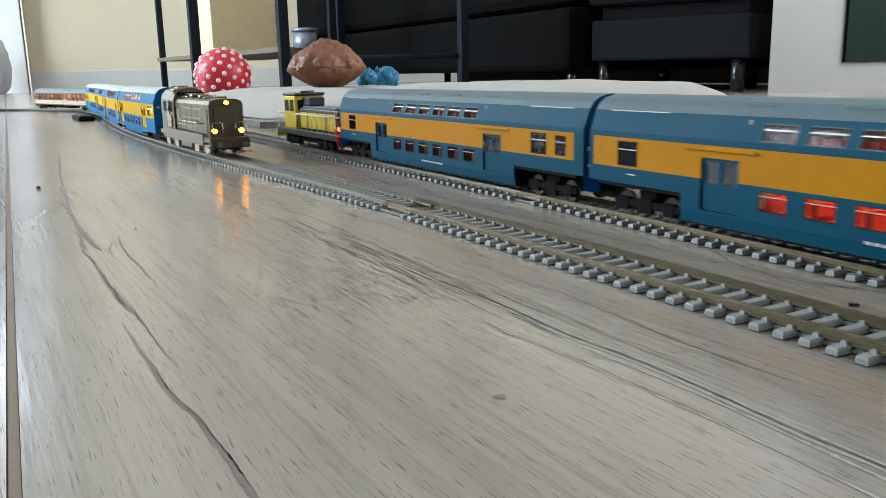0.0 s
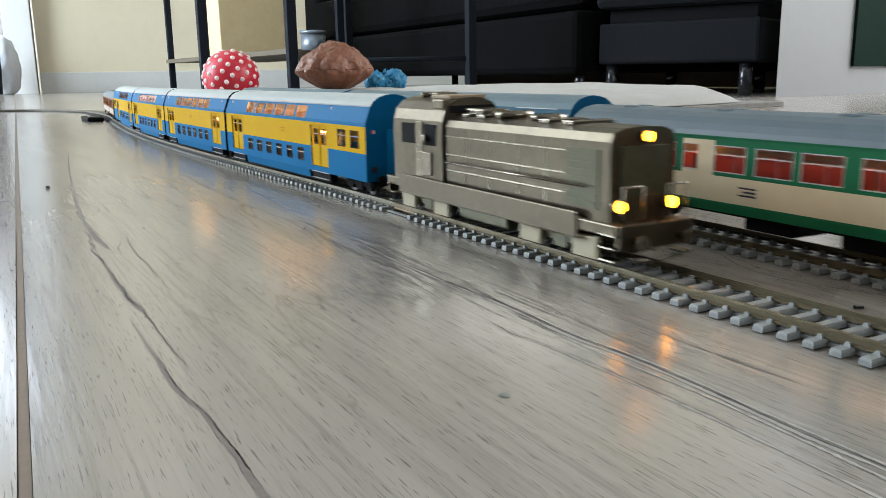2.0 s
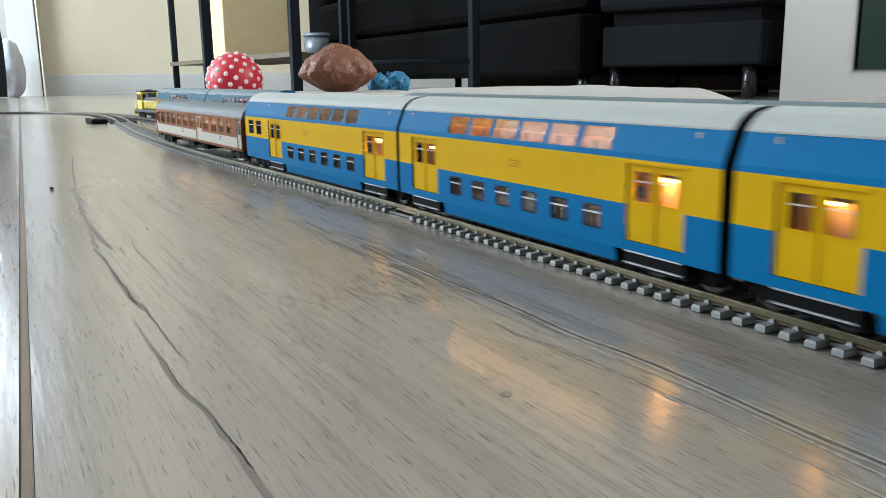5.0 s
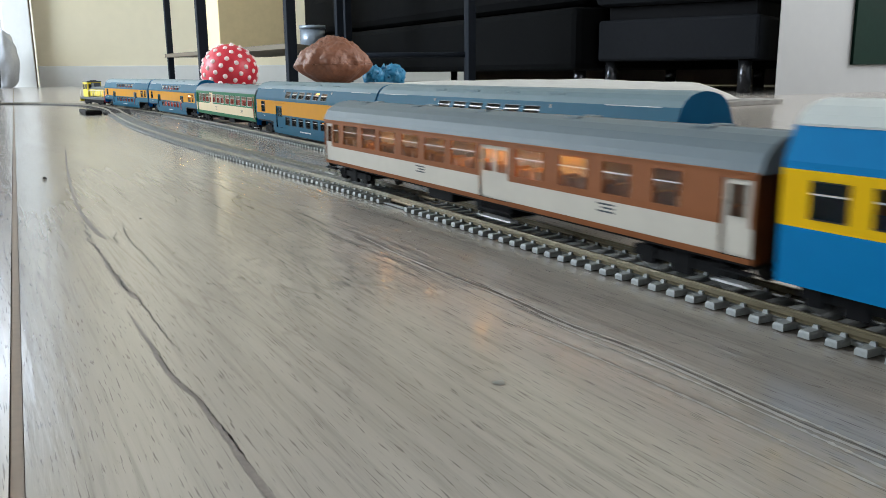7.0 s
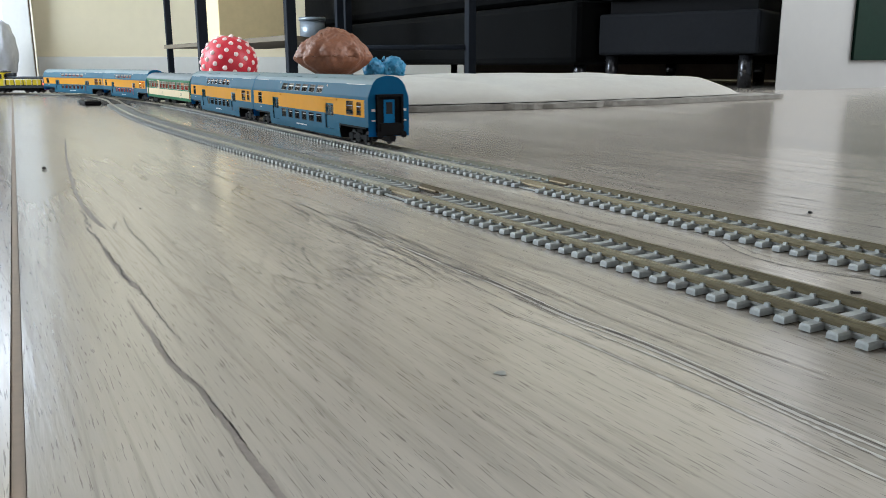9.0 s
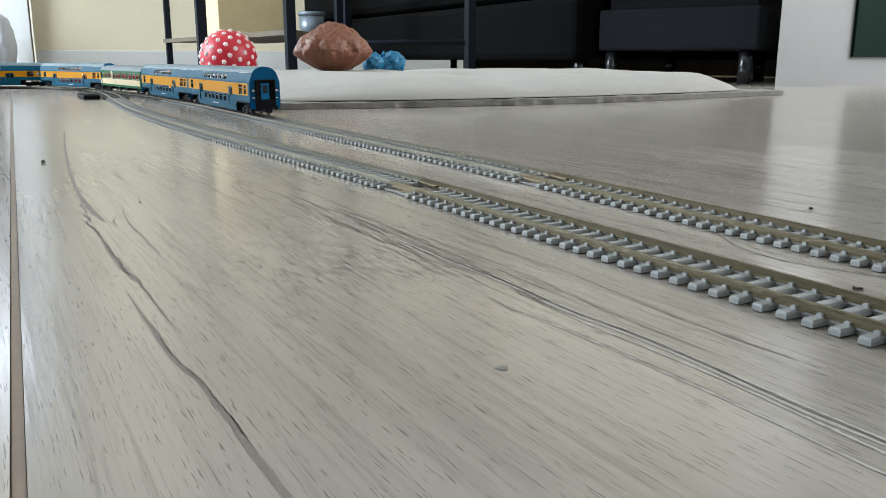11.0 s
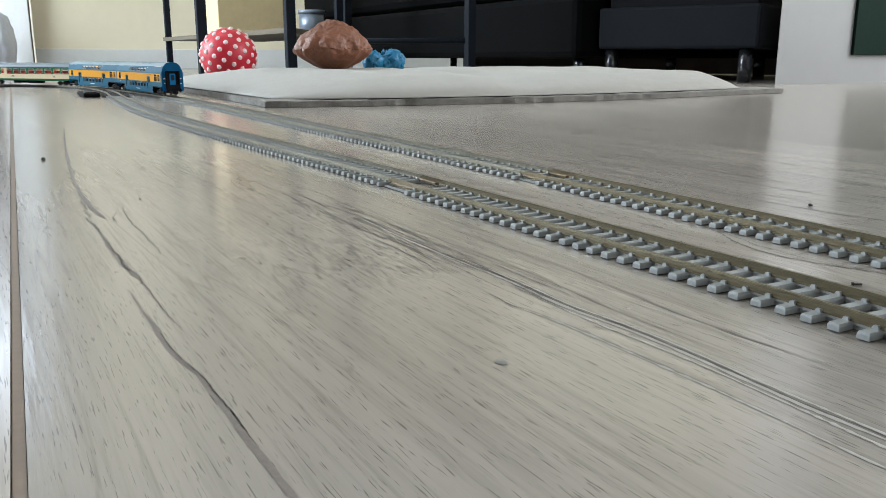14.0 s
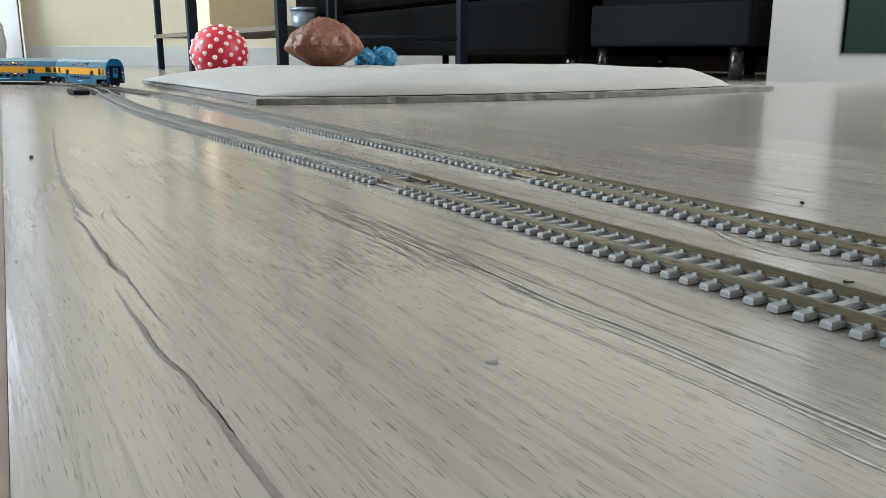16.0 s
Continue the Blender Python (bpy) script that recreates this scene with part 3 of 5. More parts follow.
def pleated_toy(x, y, z, r, tall):
    """A crumpled fabric bag: domed top with a ragged crest, pointed tips at its sides, pleats running down to one point."""
    bm = bmesh.new()
    bmesh.ops.create_icosphere(bm, subdivisions=6, radius=1)
    for v in bm.verts:
        d = v.co.normalized()
        a = math.atan2(d.y, d.x)
        flat = math.hypot(d.x, d.y)
        tip = 1 + 0.10 * abs(math.cos(a)) ** 8 * flat ** 3
        pleat = 0.055 * math.sin(9 * a + 2.5 * noise.noise(d * 2)) * flat * (1 if d.z < 0 else 1 - d.z)
        crumple = 0.05 * noise.noise(d * 2.2) + 0.05 * abs(noise.noise(d * 5 + Vector((4, 1, 0)))) + 0.018 * abs(noise.noise(d * 13))
        k = tip * (1 + pleat + crumple)
        if d.z < 0:
            up, out = d.z * 0.76 * (1 + 0.2 * flat * crumple), 0.42 + 0.58 * flat ** 2
        else:
            up, out = d.z * (0.80 + crumple * 1.6) - 0.06 * flat, 1.0 - 0.10 * d.z
        v.co = Vector((d.x * out * k * r, d.y * out * k * r * 0.85, up * tall))
    low = min(v.co.z for v in bm.verts)
    for v in bm.verts:
        v.co.z -= low
    for f in bm.faces:
        f.smooth = True
    ob = thing("soft_toy", bm, "brown_plush", "crumpled brown fabric toy sitting on the white floor cushion", "soft toy")
    ob.location = (x, y, z)


def tuft_toy(x, y, z):
    """A knobbly blue toy: many short ribs bunched over two lobes."""
    bm = bmesh.new()
    rnd = random.Random(11)
    for cx, cz, r in ((-0.022, 0.000, 0.020), (0.020, 0.001, 0.022), (0.002, -0.006, 0.018)):
        start = len(bm.verts)
        bmesh.ops.create_icosphere(bm, subdivisions=4, radius=r)
        bm.verts.ensure_lookup_table()
        for v in bm.verts[start:]:
            d = v.co.normalized()
            v.co = d * r * (1 + 0.20 * noise.noise(d * 5 + Vector((cx * 90, 0, 0))) + 0.12 * abs(noise.noise(d * 11))) + Vector((cx, 0, cz))
    for f in bm.faces:
        f.smooth = True
    ob = thing("crinkle_toy", bm, "blue_toy", "blue crinkled toy lying on the cushion", "toy")
    ob.location = (x, y, z)
    rib = bmesh.new()
    for i in range(60):
        a, c = rnd.uniform(0, 6.28), rnd.uniform(-0.035, 0.038)
        d = Vector((rnd.uniform(-0.5, 0.5), math.cos(a), math.sin(a))).normalized()
        p = Vector((c, 0, 0)) + d * 0.017
        rod(rib, p, p + d * rnd.uniform(0.005, 0.010), 0.0035, 6, r2=0.0012)
    part("ribs", rib, "blue_toy", ob)


rug()
floor_cushion()
ball(0.545, 2.052, 0.0675)
pleated_toy(0.577, 1.446, 0.0335, 0.064, 0.059)
tuft_toy(0.690, 1.475, 0.054)


# ---- rack, sofa, tin ----
def rack():
    r = holder("storage_rack", "dark blue-grey steel rack with a low shelf", "rack")
    for x, y, w in ((0.753, 3.80, 0.024), (0.538, 2.281, 0.025), (0.795, 2.320, 0.028), (1.215, 2.03, 0.024), (1.180, 2.90, 0.026), (1.225, 2.93, 0.026)):
        bm = bmesh.new()
        box(bm, x - w / 2, x + w / 2, y - w / 2, y + w / 2, 0.0004, 1.6, bevel=0.002)
        part("leg", bm, "rack", r)
    bm = bmesh.new()
    for z0, z1 in ((0.131, 0.146),):
        vs = [bm.verts.new((x, y, z)) for z in (z0, z1) for x, y in ((0.785, 2.75), (0.80, 2.34), (1.16, 2.90), (1.16, 3.74), (0.728, 3.79))]
        bm.faces.new(vs[4::-1])
        bm.faces.new(vs[5:])
        for i in range(5):
            bm.faces.new([vs[i], vs[(i + 1) % 5], vs[5 + (i + 1) % 5], vs[5 + i]])
    part("shelf", bm, "rack_shelf", r, "grey-brown shelf board")
    bm = bmesh.new()
    rod(bm, (0.82, 2.33, 0.108), (1.205, 2.04, 0.108), 0.008, 6)
    part("cross_bar", bm, "rack", r)
    return r


def sofa():
    s = holder("sofa", "dark slate upholstered sofa on short legs", "sofa")
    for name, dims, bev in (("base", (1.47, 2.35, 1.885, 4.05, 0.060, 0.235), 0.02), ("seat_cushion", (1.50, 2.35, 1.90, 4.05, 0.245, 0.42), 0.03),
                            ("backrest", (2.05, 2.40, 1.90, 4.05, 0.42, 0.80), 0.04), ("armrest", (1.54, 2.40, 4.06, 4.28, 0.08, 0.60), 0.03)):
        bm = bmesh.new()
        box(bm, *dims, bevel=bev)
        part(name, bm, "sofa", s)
    # added board: gives the shade seen under sofa and footstool
    bm = bmesh.new()
    box(bm, 2.38, 2.42, 1.60, 4.05, 0.004, 0.42, bevel=0.004)
    part("back_panel", bm, "sofa_back", s, "dark brown board added for the shade under the seats")
    for x, y in ((1.53, 1.94), (2.28, 1.94), (1.56, 3.98), (2.28, 3.98)):
        bm = bmesh.new()
        rod(bm, (x, y, 0.0004), (x, y, 0.075), 0.018, 16)
        part("leg", bm, "sofa_leg", s)
    c = holder("chaise", "dark slate upholstered footstool on black metal legs", "footstool")
    turn = Matrix.Translation((1.53, 1.862, 0)) @ Matrix.Rotation(math.atan2(-0.385, 0.185), 4, "Z")
    # the black block between base and cushion stands for shadow in the gap
    for name, dims, bev in (("base", (0.0, 0.435, 0.0, 0.55, 0.085, 0.195), 0.008), ("seat_cushion", (-0.01, 0.44, -0.012, 0.55, 0.232, 0.36), 0.02), ("slat_frame", (0.02, 0.42, 0.03, 0.54, 0.195, 0.232), 0.002)):
        bm = bmesh.new()
        box(bm, *dims, bevel=bev)
        bmesh.ops.transform(bm, matrix=turn, verts=bm.verts)
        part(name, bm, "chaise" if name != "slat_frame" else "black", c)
    for x, y in ((0.03, 0.03), (0.398, 0.03), (0.03, 0.5), (0.398, 0.5)):
        bm = bmesh.new()
        p = turn @ Vector((x, y, 0))
        rod(bm, (p.x, p.y, 0.0004), (p.x, p.y, 0.088), 0.017, 16)
        part("leg", bm, "sofa_leg", c)


def tin():
    bm = bmesh.new()
    rod(bm, (1.165, 3.14, 0.1465), (1.165, 3.14, 0.226), 0.048, 28)
    t = thing("tin", bm, "tin", "small grey-blue tin standing on the rack shelf", "tin")
    bm = bmesh.new()
    rod(bm, (1.165, 3.14, 0.2265), (1.165, 3.14, 0.240), 0.0515, 28)
    part("lid", bm, "tin", t)


def carton():
    bm = bmesh.new()
    box(bm, 0.87, 1.14, 3.40, 3.70, 0.1465, 0.62, bevel=0.004)
    thing("carton", bm, "box_brown", "tan cardboard carton standing on the rack shelf", "box")


def bundle():
    bm = bmesh.new()
    bmesh.ops.create_icosphere(bm, subdivisions=4, radius=1)
    for v in bm.verts:
        d = v.co.normalized()
        k = 1 + 0.12 * noise.noise(d * 3)
        v.co = Vector((d.x * 0.075 * k, d.y * 0.08 * k, max(d.z * 0.15 * k, -0.13)))
    for f in bm.faces:
        f.smooth = True
    thing("laundry_sack", bm, "sack", "white soft sack slumped on the floor by the door", "sack").location = (0.125, 4.72, 0.1305)
    bm = bmesh.new()
    nx, nz = 26, 10
    loops = []
    for j in range(nz + 1):
        z = 0.004 + 1.2 * j / nz
        ring = []
        for i in range(nx):
            a = 2 * math.pi * i / nx
            k = 1 + 0.10 * math.sin(5 * a + j * 0.6) + 0.08 * math.sin(j * 1.3)
            ring.append((0.012 + 0.085 * math.cos(a) * k, 4.50 + 0.05 * math.sin(a) * k, z))
        loops.append(ring)
    loft(bm, loops)
    thing("hanging_cloth", bm, "dark_cloth", "dark navy cloth hanging in folds down to the floor", "cloth")


rack()
sofa()
tin()
carton()
bundle()

# ---- rolling stock: x along the line away from the camera, y to the camera's side, z up from the floor ----
MM = 0.001
DECK_PROFILE = [(15.4, 8.5), (16.3, 13), (16.5, 20), (16.5, 42), (16.3, 44), (13.0, 53.2), (11.0, 56), (8.0, 58.2), (4.0, 59.4), (0.6, 59.8)]
SINGLE_PROFILE = [(15.6, 15), (16.2, 18), (16.4, 30), (15.9, 45), (15.2, 47.5), (13.6, 50.2), (11.0, 52.4), (7.5, 54.0), (3.5, 54.9), (0.6, 55.1)]


def width_at(profile, z):
    ys, zs = [p[0] for p in profile], [p[1] for p in profile]
    return float(np.interp(z, zs, ys))


def shell(bm, profile, x0, x1, z0, z1, mats, holes=(), cuts=(), bottom=None, inset=0.0, sides=(1, -1), lines=()):
    """A side skin of the profile, both sides, with openings; mats(x, z) gives the colour."""
    xs = sorted({x0, x1, *[v for h in holes for v in h[:2] if x0 < v < x1], *[c for c in cuts if x0 < c < x1]})
    zs = sorted({z0, z1, *[v for h in holes for v in h[2:] if z0 < v < z1], *[p[1] for p in profile if z0 < p[1] < z1], *[v for v in lines if z0 < v < z1]})
    for side in sides:
        vs = {}

        def vert(i, j):
            if (i, j) not in vs:
                vs[i, j] = bm.verts.new((xs[i] * MM, side * (width_at(profile, zs[j]) - inset) * MM, zs[j] * MM))
            return vs[i, j]

        for i in range(len(xs) - 1):
            for j in range(len(zs) - 1):
                x, z = (xs[i] + xs[i + 1]) / 2, (zs[j] + zs[j + 1]) / 2
                if any(h[0] < x < h[1] and h[2] < z < h[3] for h in holes) or (bottom and z < bottom(x)):
                    continue
                q = [vert(i, j), vert(i + 1, j), vert(i + 1, j + 1), vert(i, j + 1)]
                f = bm.faces.new(q if side < 0 else q[::-1])
                f.material_index = mats(x, z)


def add_windows(body, profile, holes, pane, bar=True, frames=True, rim="white_line"):
    for x0, x1, z0, z1 in holes:
        for side in (1, -1):
            bm = bmesh.new()
            ring = []
            for d in (0.5, 0.9):
                ring.append([(x * MM, side * (width_at(profile, z) - d) * MM, z * MM) for x, z in ((x0, z0), (x1, z0), (x1, z1), (x0, z1))])
            loft(bm, ring, smooth=False)
            part("pane", bm, pane, body)
            if frames and side > 0:
                bm = bmesh.new()
                bars = [(x0, x1, z0, z0 + 0.35), (x0, x1, z1 - 0.35, z1), (x0, x0 + 0.3, z0 + 0.35, z1 - 0.35), (x1 - 0.3, x1, z0 + 0.35, z1 - 0.35)]
                zb = z0 + (z1 - z0) * 0.66
                for a, b, c, d in bars:
                    lo = [(x * MM, (width_at(profile, z) + o) * MM, z * MM) for o in (-0.45,) for x, z in ((a, c), (b, c), (b, d), (a, d))]
                    hi = [(x * MM, (width_at(profile, z) + o) * MM, z * MM) for o in (0.12,) for x, z in ((a, c), (b, c), (b, d), (a, d))]
                    loft(bm, [lo, hi], smooth=False)
                part("window_frame", bm, rim, body)
                if bar:
                    bm = bmesh.new()
                    loft(bm, [[(x * MM, (width_at(profile, z) + o) * MM, z * MM) for x, z in ((x0 + 0.3, zb - 0.22), (x1 - 0.3, zb - 0.22), (x1 - 0.3, zb + 0.22), (x0 + 0.3, zb + 0.22))] for o in (-0.45, 0.1)], smooth=False)
                    part("window_bar", bm, "white_line", body, "bright window bar")


def end_wall(body, profile, x, z0, mat, hole=None):
    bm = bmesh.new()
    pts = [(width_at(profile, z), z) for z in [z0] + [p[1] for p in profile if p[1] > z0]]
    left = [bm.verts.new((x * MM, y * MM, z * MM)) for y, z in pts]
    right = [bm.verts.new((x * MM, -y * MM, z * MM)) for y, z in pts]
    bm.faces.new(left + right[::-1])
    bmesh.ops.solidify(bm, geom=bm.faces[:], thickness=0.8 * MM)
    ob = part("end_wall", bm, mat, body)
    if hole:
        w, a, b = hole
        s = 1 if x > 0 else -1
        bm = bmesh.new()
        box(bm, min(x + s * 0.1, x + s * 1.0) * MM, max(x + s * 0.1, x + s * 1.0) * MM, -w * MM, w * MM, a * MM, b * MM)
        part("gangway_door", bm, "seat_grey", ob, "dark recessed gangway door")
        bm = bmesh.new()
        for y in (-w - 0.8, w + 0.8):
            box(bm, min(x, x + s * 2.2) * MM, max(x, x + s * 2.2) * MM, (y - 0.8) * MM, (y + 0.8) * MM, a * MM, (b + 1) * MM)
        box(bm, min(x, x + s * 2.2) * MM, max(x, x + s * 2.2) * MM, -(w + 1.6) * MM, (w + 1.6) * MM, (b + 1) * MM, (b + 2.4) * MM)
        part("gangway_rubber", bm, "black", ob)
    return ob


def bogie(body, x, base=22, mat="black", wheel_r=5.0):
    bm = bmesh.new()
    for y in (-10.2, 10.2):
        box(bm, (x - base * 0.72) * MM, (x + base * 0.72) * MM, (y - 0.9) * MM, (y + 0.9) * MM, 9.0 * MM, 12.0 * MM)
        for dx in (-base / 2, base / 2):
            box(bm, (x + dx - 3.2) * MM, (x + dx + 3.2) * MM, (y - 1.4) * MM, (y + 1.4) * MM, 7.2 * MM, 12.6 * MM, bevel=0.4 * MM)
        box(bm, (x - 4) * MM, (x + 4) * MM, (y - 1.3) * MM, (y + 1.3) * MM, 6.8 * MM, 13.5 * MM, bevel=0.4 * MM)
    box(bm, (x - 5) * MM, (x + 5) * MM, -10 * MM, 10 * MM, 9.5 * MM, 16 * MM)
    b = part("bogie", bm, mat, body)
    for dx in (-base / 2, base / 2):
        bm = bmesh.new()
        for s in (-1, 1):
            rod(bm, ((x + dx) * MM, s * 7.4 * MM, (5.0 + wheel_r) * MM), ((x + dx) * MM, s * 9.2 * MM, (5.0 + wheel_r) * MM), wheel_r * MM, 20)
        rod(bm, ((x + dx) * MM, -9 * MM, (5.0 + wheel_r) * MM), ((x + dx) * MM, 9 * MM, (5.0 + wheel_r) * MM), 1.0 * MM, 8)
        part("wheelset", bm, "wheel", b, "steel wheels")
    return b


def interior(body, x0, x1, decks, seat, lamps, width=14.5, strip=None, tall=9.0, strip_mat="lamp_strip"):
    """Floors, rows of seats and the small amber lamps of a coach."""
    for z, top in decks:
        bm = bmesh.new()
        box(bm, x0 * MM, x1 * MM, -width * MM, width * MM, (z - 1.2) * MM, z * MM)
        x = x0 + 5
        while x < x1 - 6:
            for y0, y1 in ((-width + 1, -3), (3, width - 1.0)):
                box(bm, x * MM, (x + 2.2) * MM, y0 * MM, y1 * MM, z * MM, (z + tall) * MM)
                box(bm, (x + 2.2) * MM, (x + 6) * MM, y0 * MM, y1 * MM, z * MM, (z + 3.6) * MM)
            x += 9.6
        tagged(part("seat_row", bm, seat, body), kind="stuff")
        bm = bmesh.new()
        box(bm, x0 * MM, x1 * MM, -0.5 * MM, 0.5 * MM, z * MM, top * MM)
        for x in (x0, x1):
            box(bm, (x - 0.4) * MM, (x + 0.4) * MM, -width * 0.97 * MM, width * 0.97 * MM, z * MM, top * MM)
        part("partition", bm, "partition", body)
    for x, y, z, r, mat in lamps:
        if len(decks) > 1 and z > 49 and mat == "lamp_amber":
            z = 55.6
        bm = bmesh.new()
        box(bm, (x - r * 0.55) * MM, (x + r * 0.55) * MM, (y - r * 0.4) * MM, (y + r * 0.4) * MM, (z - 0.6) * MM, (z + 0.6) * MM, bevel=0.25 * MM)
        part("lamp", bm, mat, body, "small amber interior lamp")
    if strip:
        a, b, z = strip
        bm = bmesh.new()
        box(bm, a * MM, b * MM, -0.7 * MM, 0.7 * MM, (z - 0.5) * MM, (z + 0.5) * MM, bevel=0.2 * MM)
        part("light_strip", bm, strip_mat, body, "light strip set under the ceiling so that the windows glow")


def buffers(body, x, z=14.0, mat="black", y=9.5):
    s = 1 if x > 0 else -1
    for side in (-1, 1):
        bm = bmesh.new()
        rod(bm, (x * MM, side * y * MM, z * MM), ((x + s * 4.6) * MM, side * y * MM, z * MM), 1.1 * MM, 10)
        rod(bm, ((x + s * 4.6) * MM, side * y * MM, z * MM), ((x + s * 5.4) * MM, side * y * MM, z * MM), 2.4 * MM, 14)
        part("buffer", bm, mat, body)


def deck_set_coach(length, end_at, label, lamps):
    """A short double-deck coach of the bright blue and yellow set; end_at: -1 or 1 where it has a driving end, else 0."""
    c = holder("double_deck_coach", label, "railway coach", "blue and yellow double-deck set")
    h = length / 2
    d0, d1 = -h + 13, h - 13
    if end_at < 0:
        d0 = -h + 48
    if end_at > 0:
        d1 = h - 48
    doors = [(d0, d0 + 24), (d1 - 24, d1)]
    a, b = d0 + 31, d1 - 31
    n = 6
    step = (b - a) / n
    upper = [(a + step * i + step * 0.07, a + step * (i + 1) - step * 0.10, 44.2, 51.8) for i in range(n)]
    lower = [(a + step * i + step * 0.24, a + step * (i + 1) - step * 0.24, 17.5, 25.0) for i in range(n)]
    extra = []
    if end_at:
        e = -h if end_at < 0 else h - 42
        extra = [(e + 8, e + 18, 29.5, 39.5), (e + 24, e + 34, 29.5, 39.5)]
    door_holes = [(x0, x1, 16.0, 40.5) for x0, x1 in doors]
    bottom = lambda x: 8.5 if a - 2 < x < b + 2 else 12.9
    bm = bmesh.new()
    paint = lambda x, z: 1 if 27.0 < z < 42.0 else 0
    shell(bm, DECK_PROFILE, -h, h, 8.5, 53.2, paint, upper + lower + extra + door_holes, (a - 2, b + 2), bottom, lines=(12.9, 27.0, 42.0))
    for s in (-1, 1):
        box(bm, (a - 2) * MM, (b + 2) * MM, s * 15.2 * MM - 0.2 * MM, s * 15.2 * MM + 0.2 * MM, 8.4 * MM, 12.0 * MM)
    body = part("body", bm, ["sky_blue", "yellow"], c)
    bm = bmesh.new()
    shell(bm, DECK_PROFILE, -h, h, 53.2, 59.8, lambda x, z: 0)
    box(bm, -h * MM, h * MM, -0.7 * MM, 0.7 * MM, 59.5 * MM, 59.9 * MM)
    for s in (1, -1):
        box(bm, (-h + 2) * MM, (h - 2) * MM, s * 13.1 * MM - 0.25 * MM, s * 13.1 * MM + 0.25 * MM, 53.0 * MM, 53.7 * MM)
    roof = part("roof", bm, "roof_pale", c, "pale grey curved roof")
    add_windows(body, DECK_PROFILE, upper, "pane", frames=False)
    add_windows(body, DECK_PROFILE, lower + extra, "pane", rim="seat_grey")
    for x0, x1 in doors:
        mid = (x0 + x1) / 2
        wins = [(x0 + 3, mid - 1.6, 28.0, 38.5), (mid + 1.6, x1 - 3, 28.0, 38.5)]
        for s in (-1, 1):
            bm = bmesh.new()
            shell(bm, DECK_PROFILE, x0, x1, 16.0, 40.5, lambda x, z: 0, wins, inset=0.7, sides=(s,))
            box(bm, (mid - 0.25) * MM, (mid + 0.25) * MM, s * 16.0 * MM - 0.2 * MM, s * 16.0 * MM + 0.2 * MM, 16.5 * MM, 40 * MM)
            box(bm, (x0 - 0.6) * MM, (x1 + 0.6) * MM, s * 16.6 * MM - 0.3 * MM, s * 16.6 * MM + 0.3 * MM, 40.5 * MM, 41.2 * MM)
            door = part("door", bm, "yellow", c, "yellow double door")
            if s > 0:
                add_windows(door, [(y - 0.5, z) for y, z in DECK_PROFILE], wins, "pane", rim="yellow")
            bm = bmesh.new()
            box(bm, (x0 - 0.5) * MM, (x1 + 0.5) * MM, s * 13.5 * MM - 2.2 * MM, s * 13.5 * MM + 2.2 * MM, 8.0 * MM, 15.8 * MM)
            for z in (9.0, 12.6):
                box(bm, (x0 + 0.5) * MM, (x1 - 0.5) * MM, s * 16.0 * MM - 0.6 * MM, s * 16.0 * MM + 0.6 * MM, z * MM, (z + 0.4) * MM, mat=1)
            part("door_step", bm, ["black", "white_line"], c, "black door step with a bright edge")
    for x in (-h, h):
        is_end = (x < 0) == (end_at < 0) and end_at != 0
        end_wall(c, DECK_PROFILE, x, 12.9, "sky_blue" if is_end else "black")
        s = 1 if x > 0 else -1
        bm = bmesh.new()
        if not is_end:
            ring = []
            for dx, k in ((0.4, 0.97), (1.2, 0.90), (1.9, 0.95)):
                pts = [(width_at(DECK_PROFILE, z) * k, z * (0.985 if z > 40 else 1)) for z in (12, 20, 30, 42, 49, 54, 58, 59)]
                ring.append([((x + s * dx) * MM, y * MM, z * MM) for y, z in pts] + [((x + s * dx) * MM, -y * MM, z * MM) for y, z in pts[::-1]])
            loft(bm, ring if s > 0 else ring[::-1], smooth=False)
            part("bellows", bm, "black", c, "black gangway bellows")
        else:
            bm.free()
            buffers(c, x)
            bm = bmesh.new()
            for side in (1, -1):
                box(bm, min(x, x + s * 0.5) * MM, max(x, x + s * 0.5) * MM, (side * 11.8 - 1.6) * MM, (side * 11.8 + 1.6) * MM, 17.5 * MM, 20.5 * MM, bevel=0.3 * MM)
            part("tail_light", bm, "seat_grey", c)
            bm = bmesh.new()
            box(bm, min(x, x + s * 0.4) * MM, max(x, x + s * 0.4) * MM, -4 * MM, 4 * MM, 16 * MM, 40 * MM)
            part("end_door", bm, "sky_blue", c)
            bm = bmesh.new()
            for y0, zz, mm in ((11.5, 39.0, 0), (12.6, 39.0, 1), (13.7, 39.0, 2)):
                box(bm, min(x, x + s * 0.3) * MM, max(x, x + s * 0.3) * MM, (y0 - 0.55) * MM, (y0 + 0.55) * MM, (zz - 1) * MM, (zz + 1) * MM, mat=mm)
            part("emblem", bm, ["rail_white", "ball_red", "teal_end"], c, "small red, white and blue emblem")
    bm = bmesh.new()
    box(bm, (-h + 1) * MM, (a - 3) * MM, -14.5 * MM, 14.5 * MM, 13.0 * MM, 15.0 * MM)
    box(bm, (b + 3) * MM, (h - 1) * MM, -14.5 * MM, 14.5 * MM, 13.0 * MM, 15.0 * MM)
    box(bm, (a - 2) * MM, (b + 2) * MM, -14.8 * MM, 14.8 * MM, 7.6 * MM, 10.4 * MM, top=0.99)
    part("underframe", bm, "black", c)
    bm = bmesh.new()
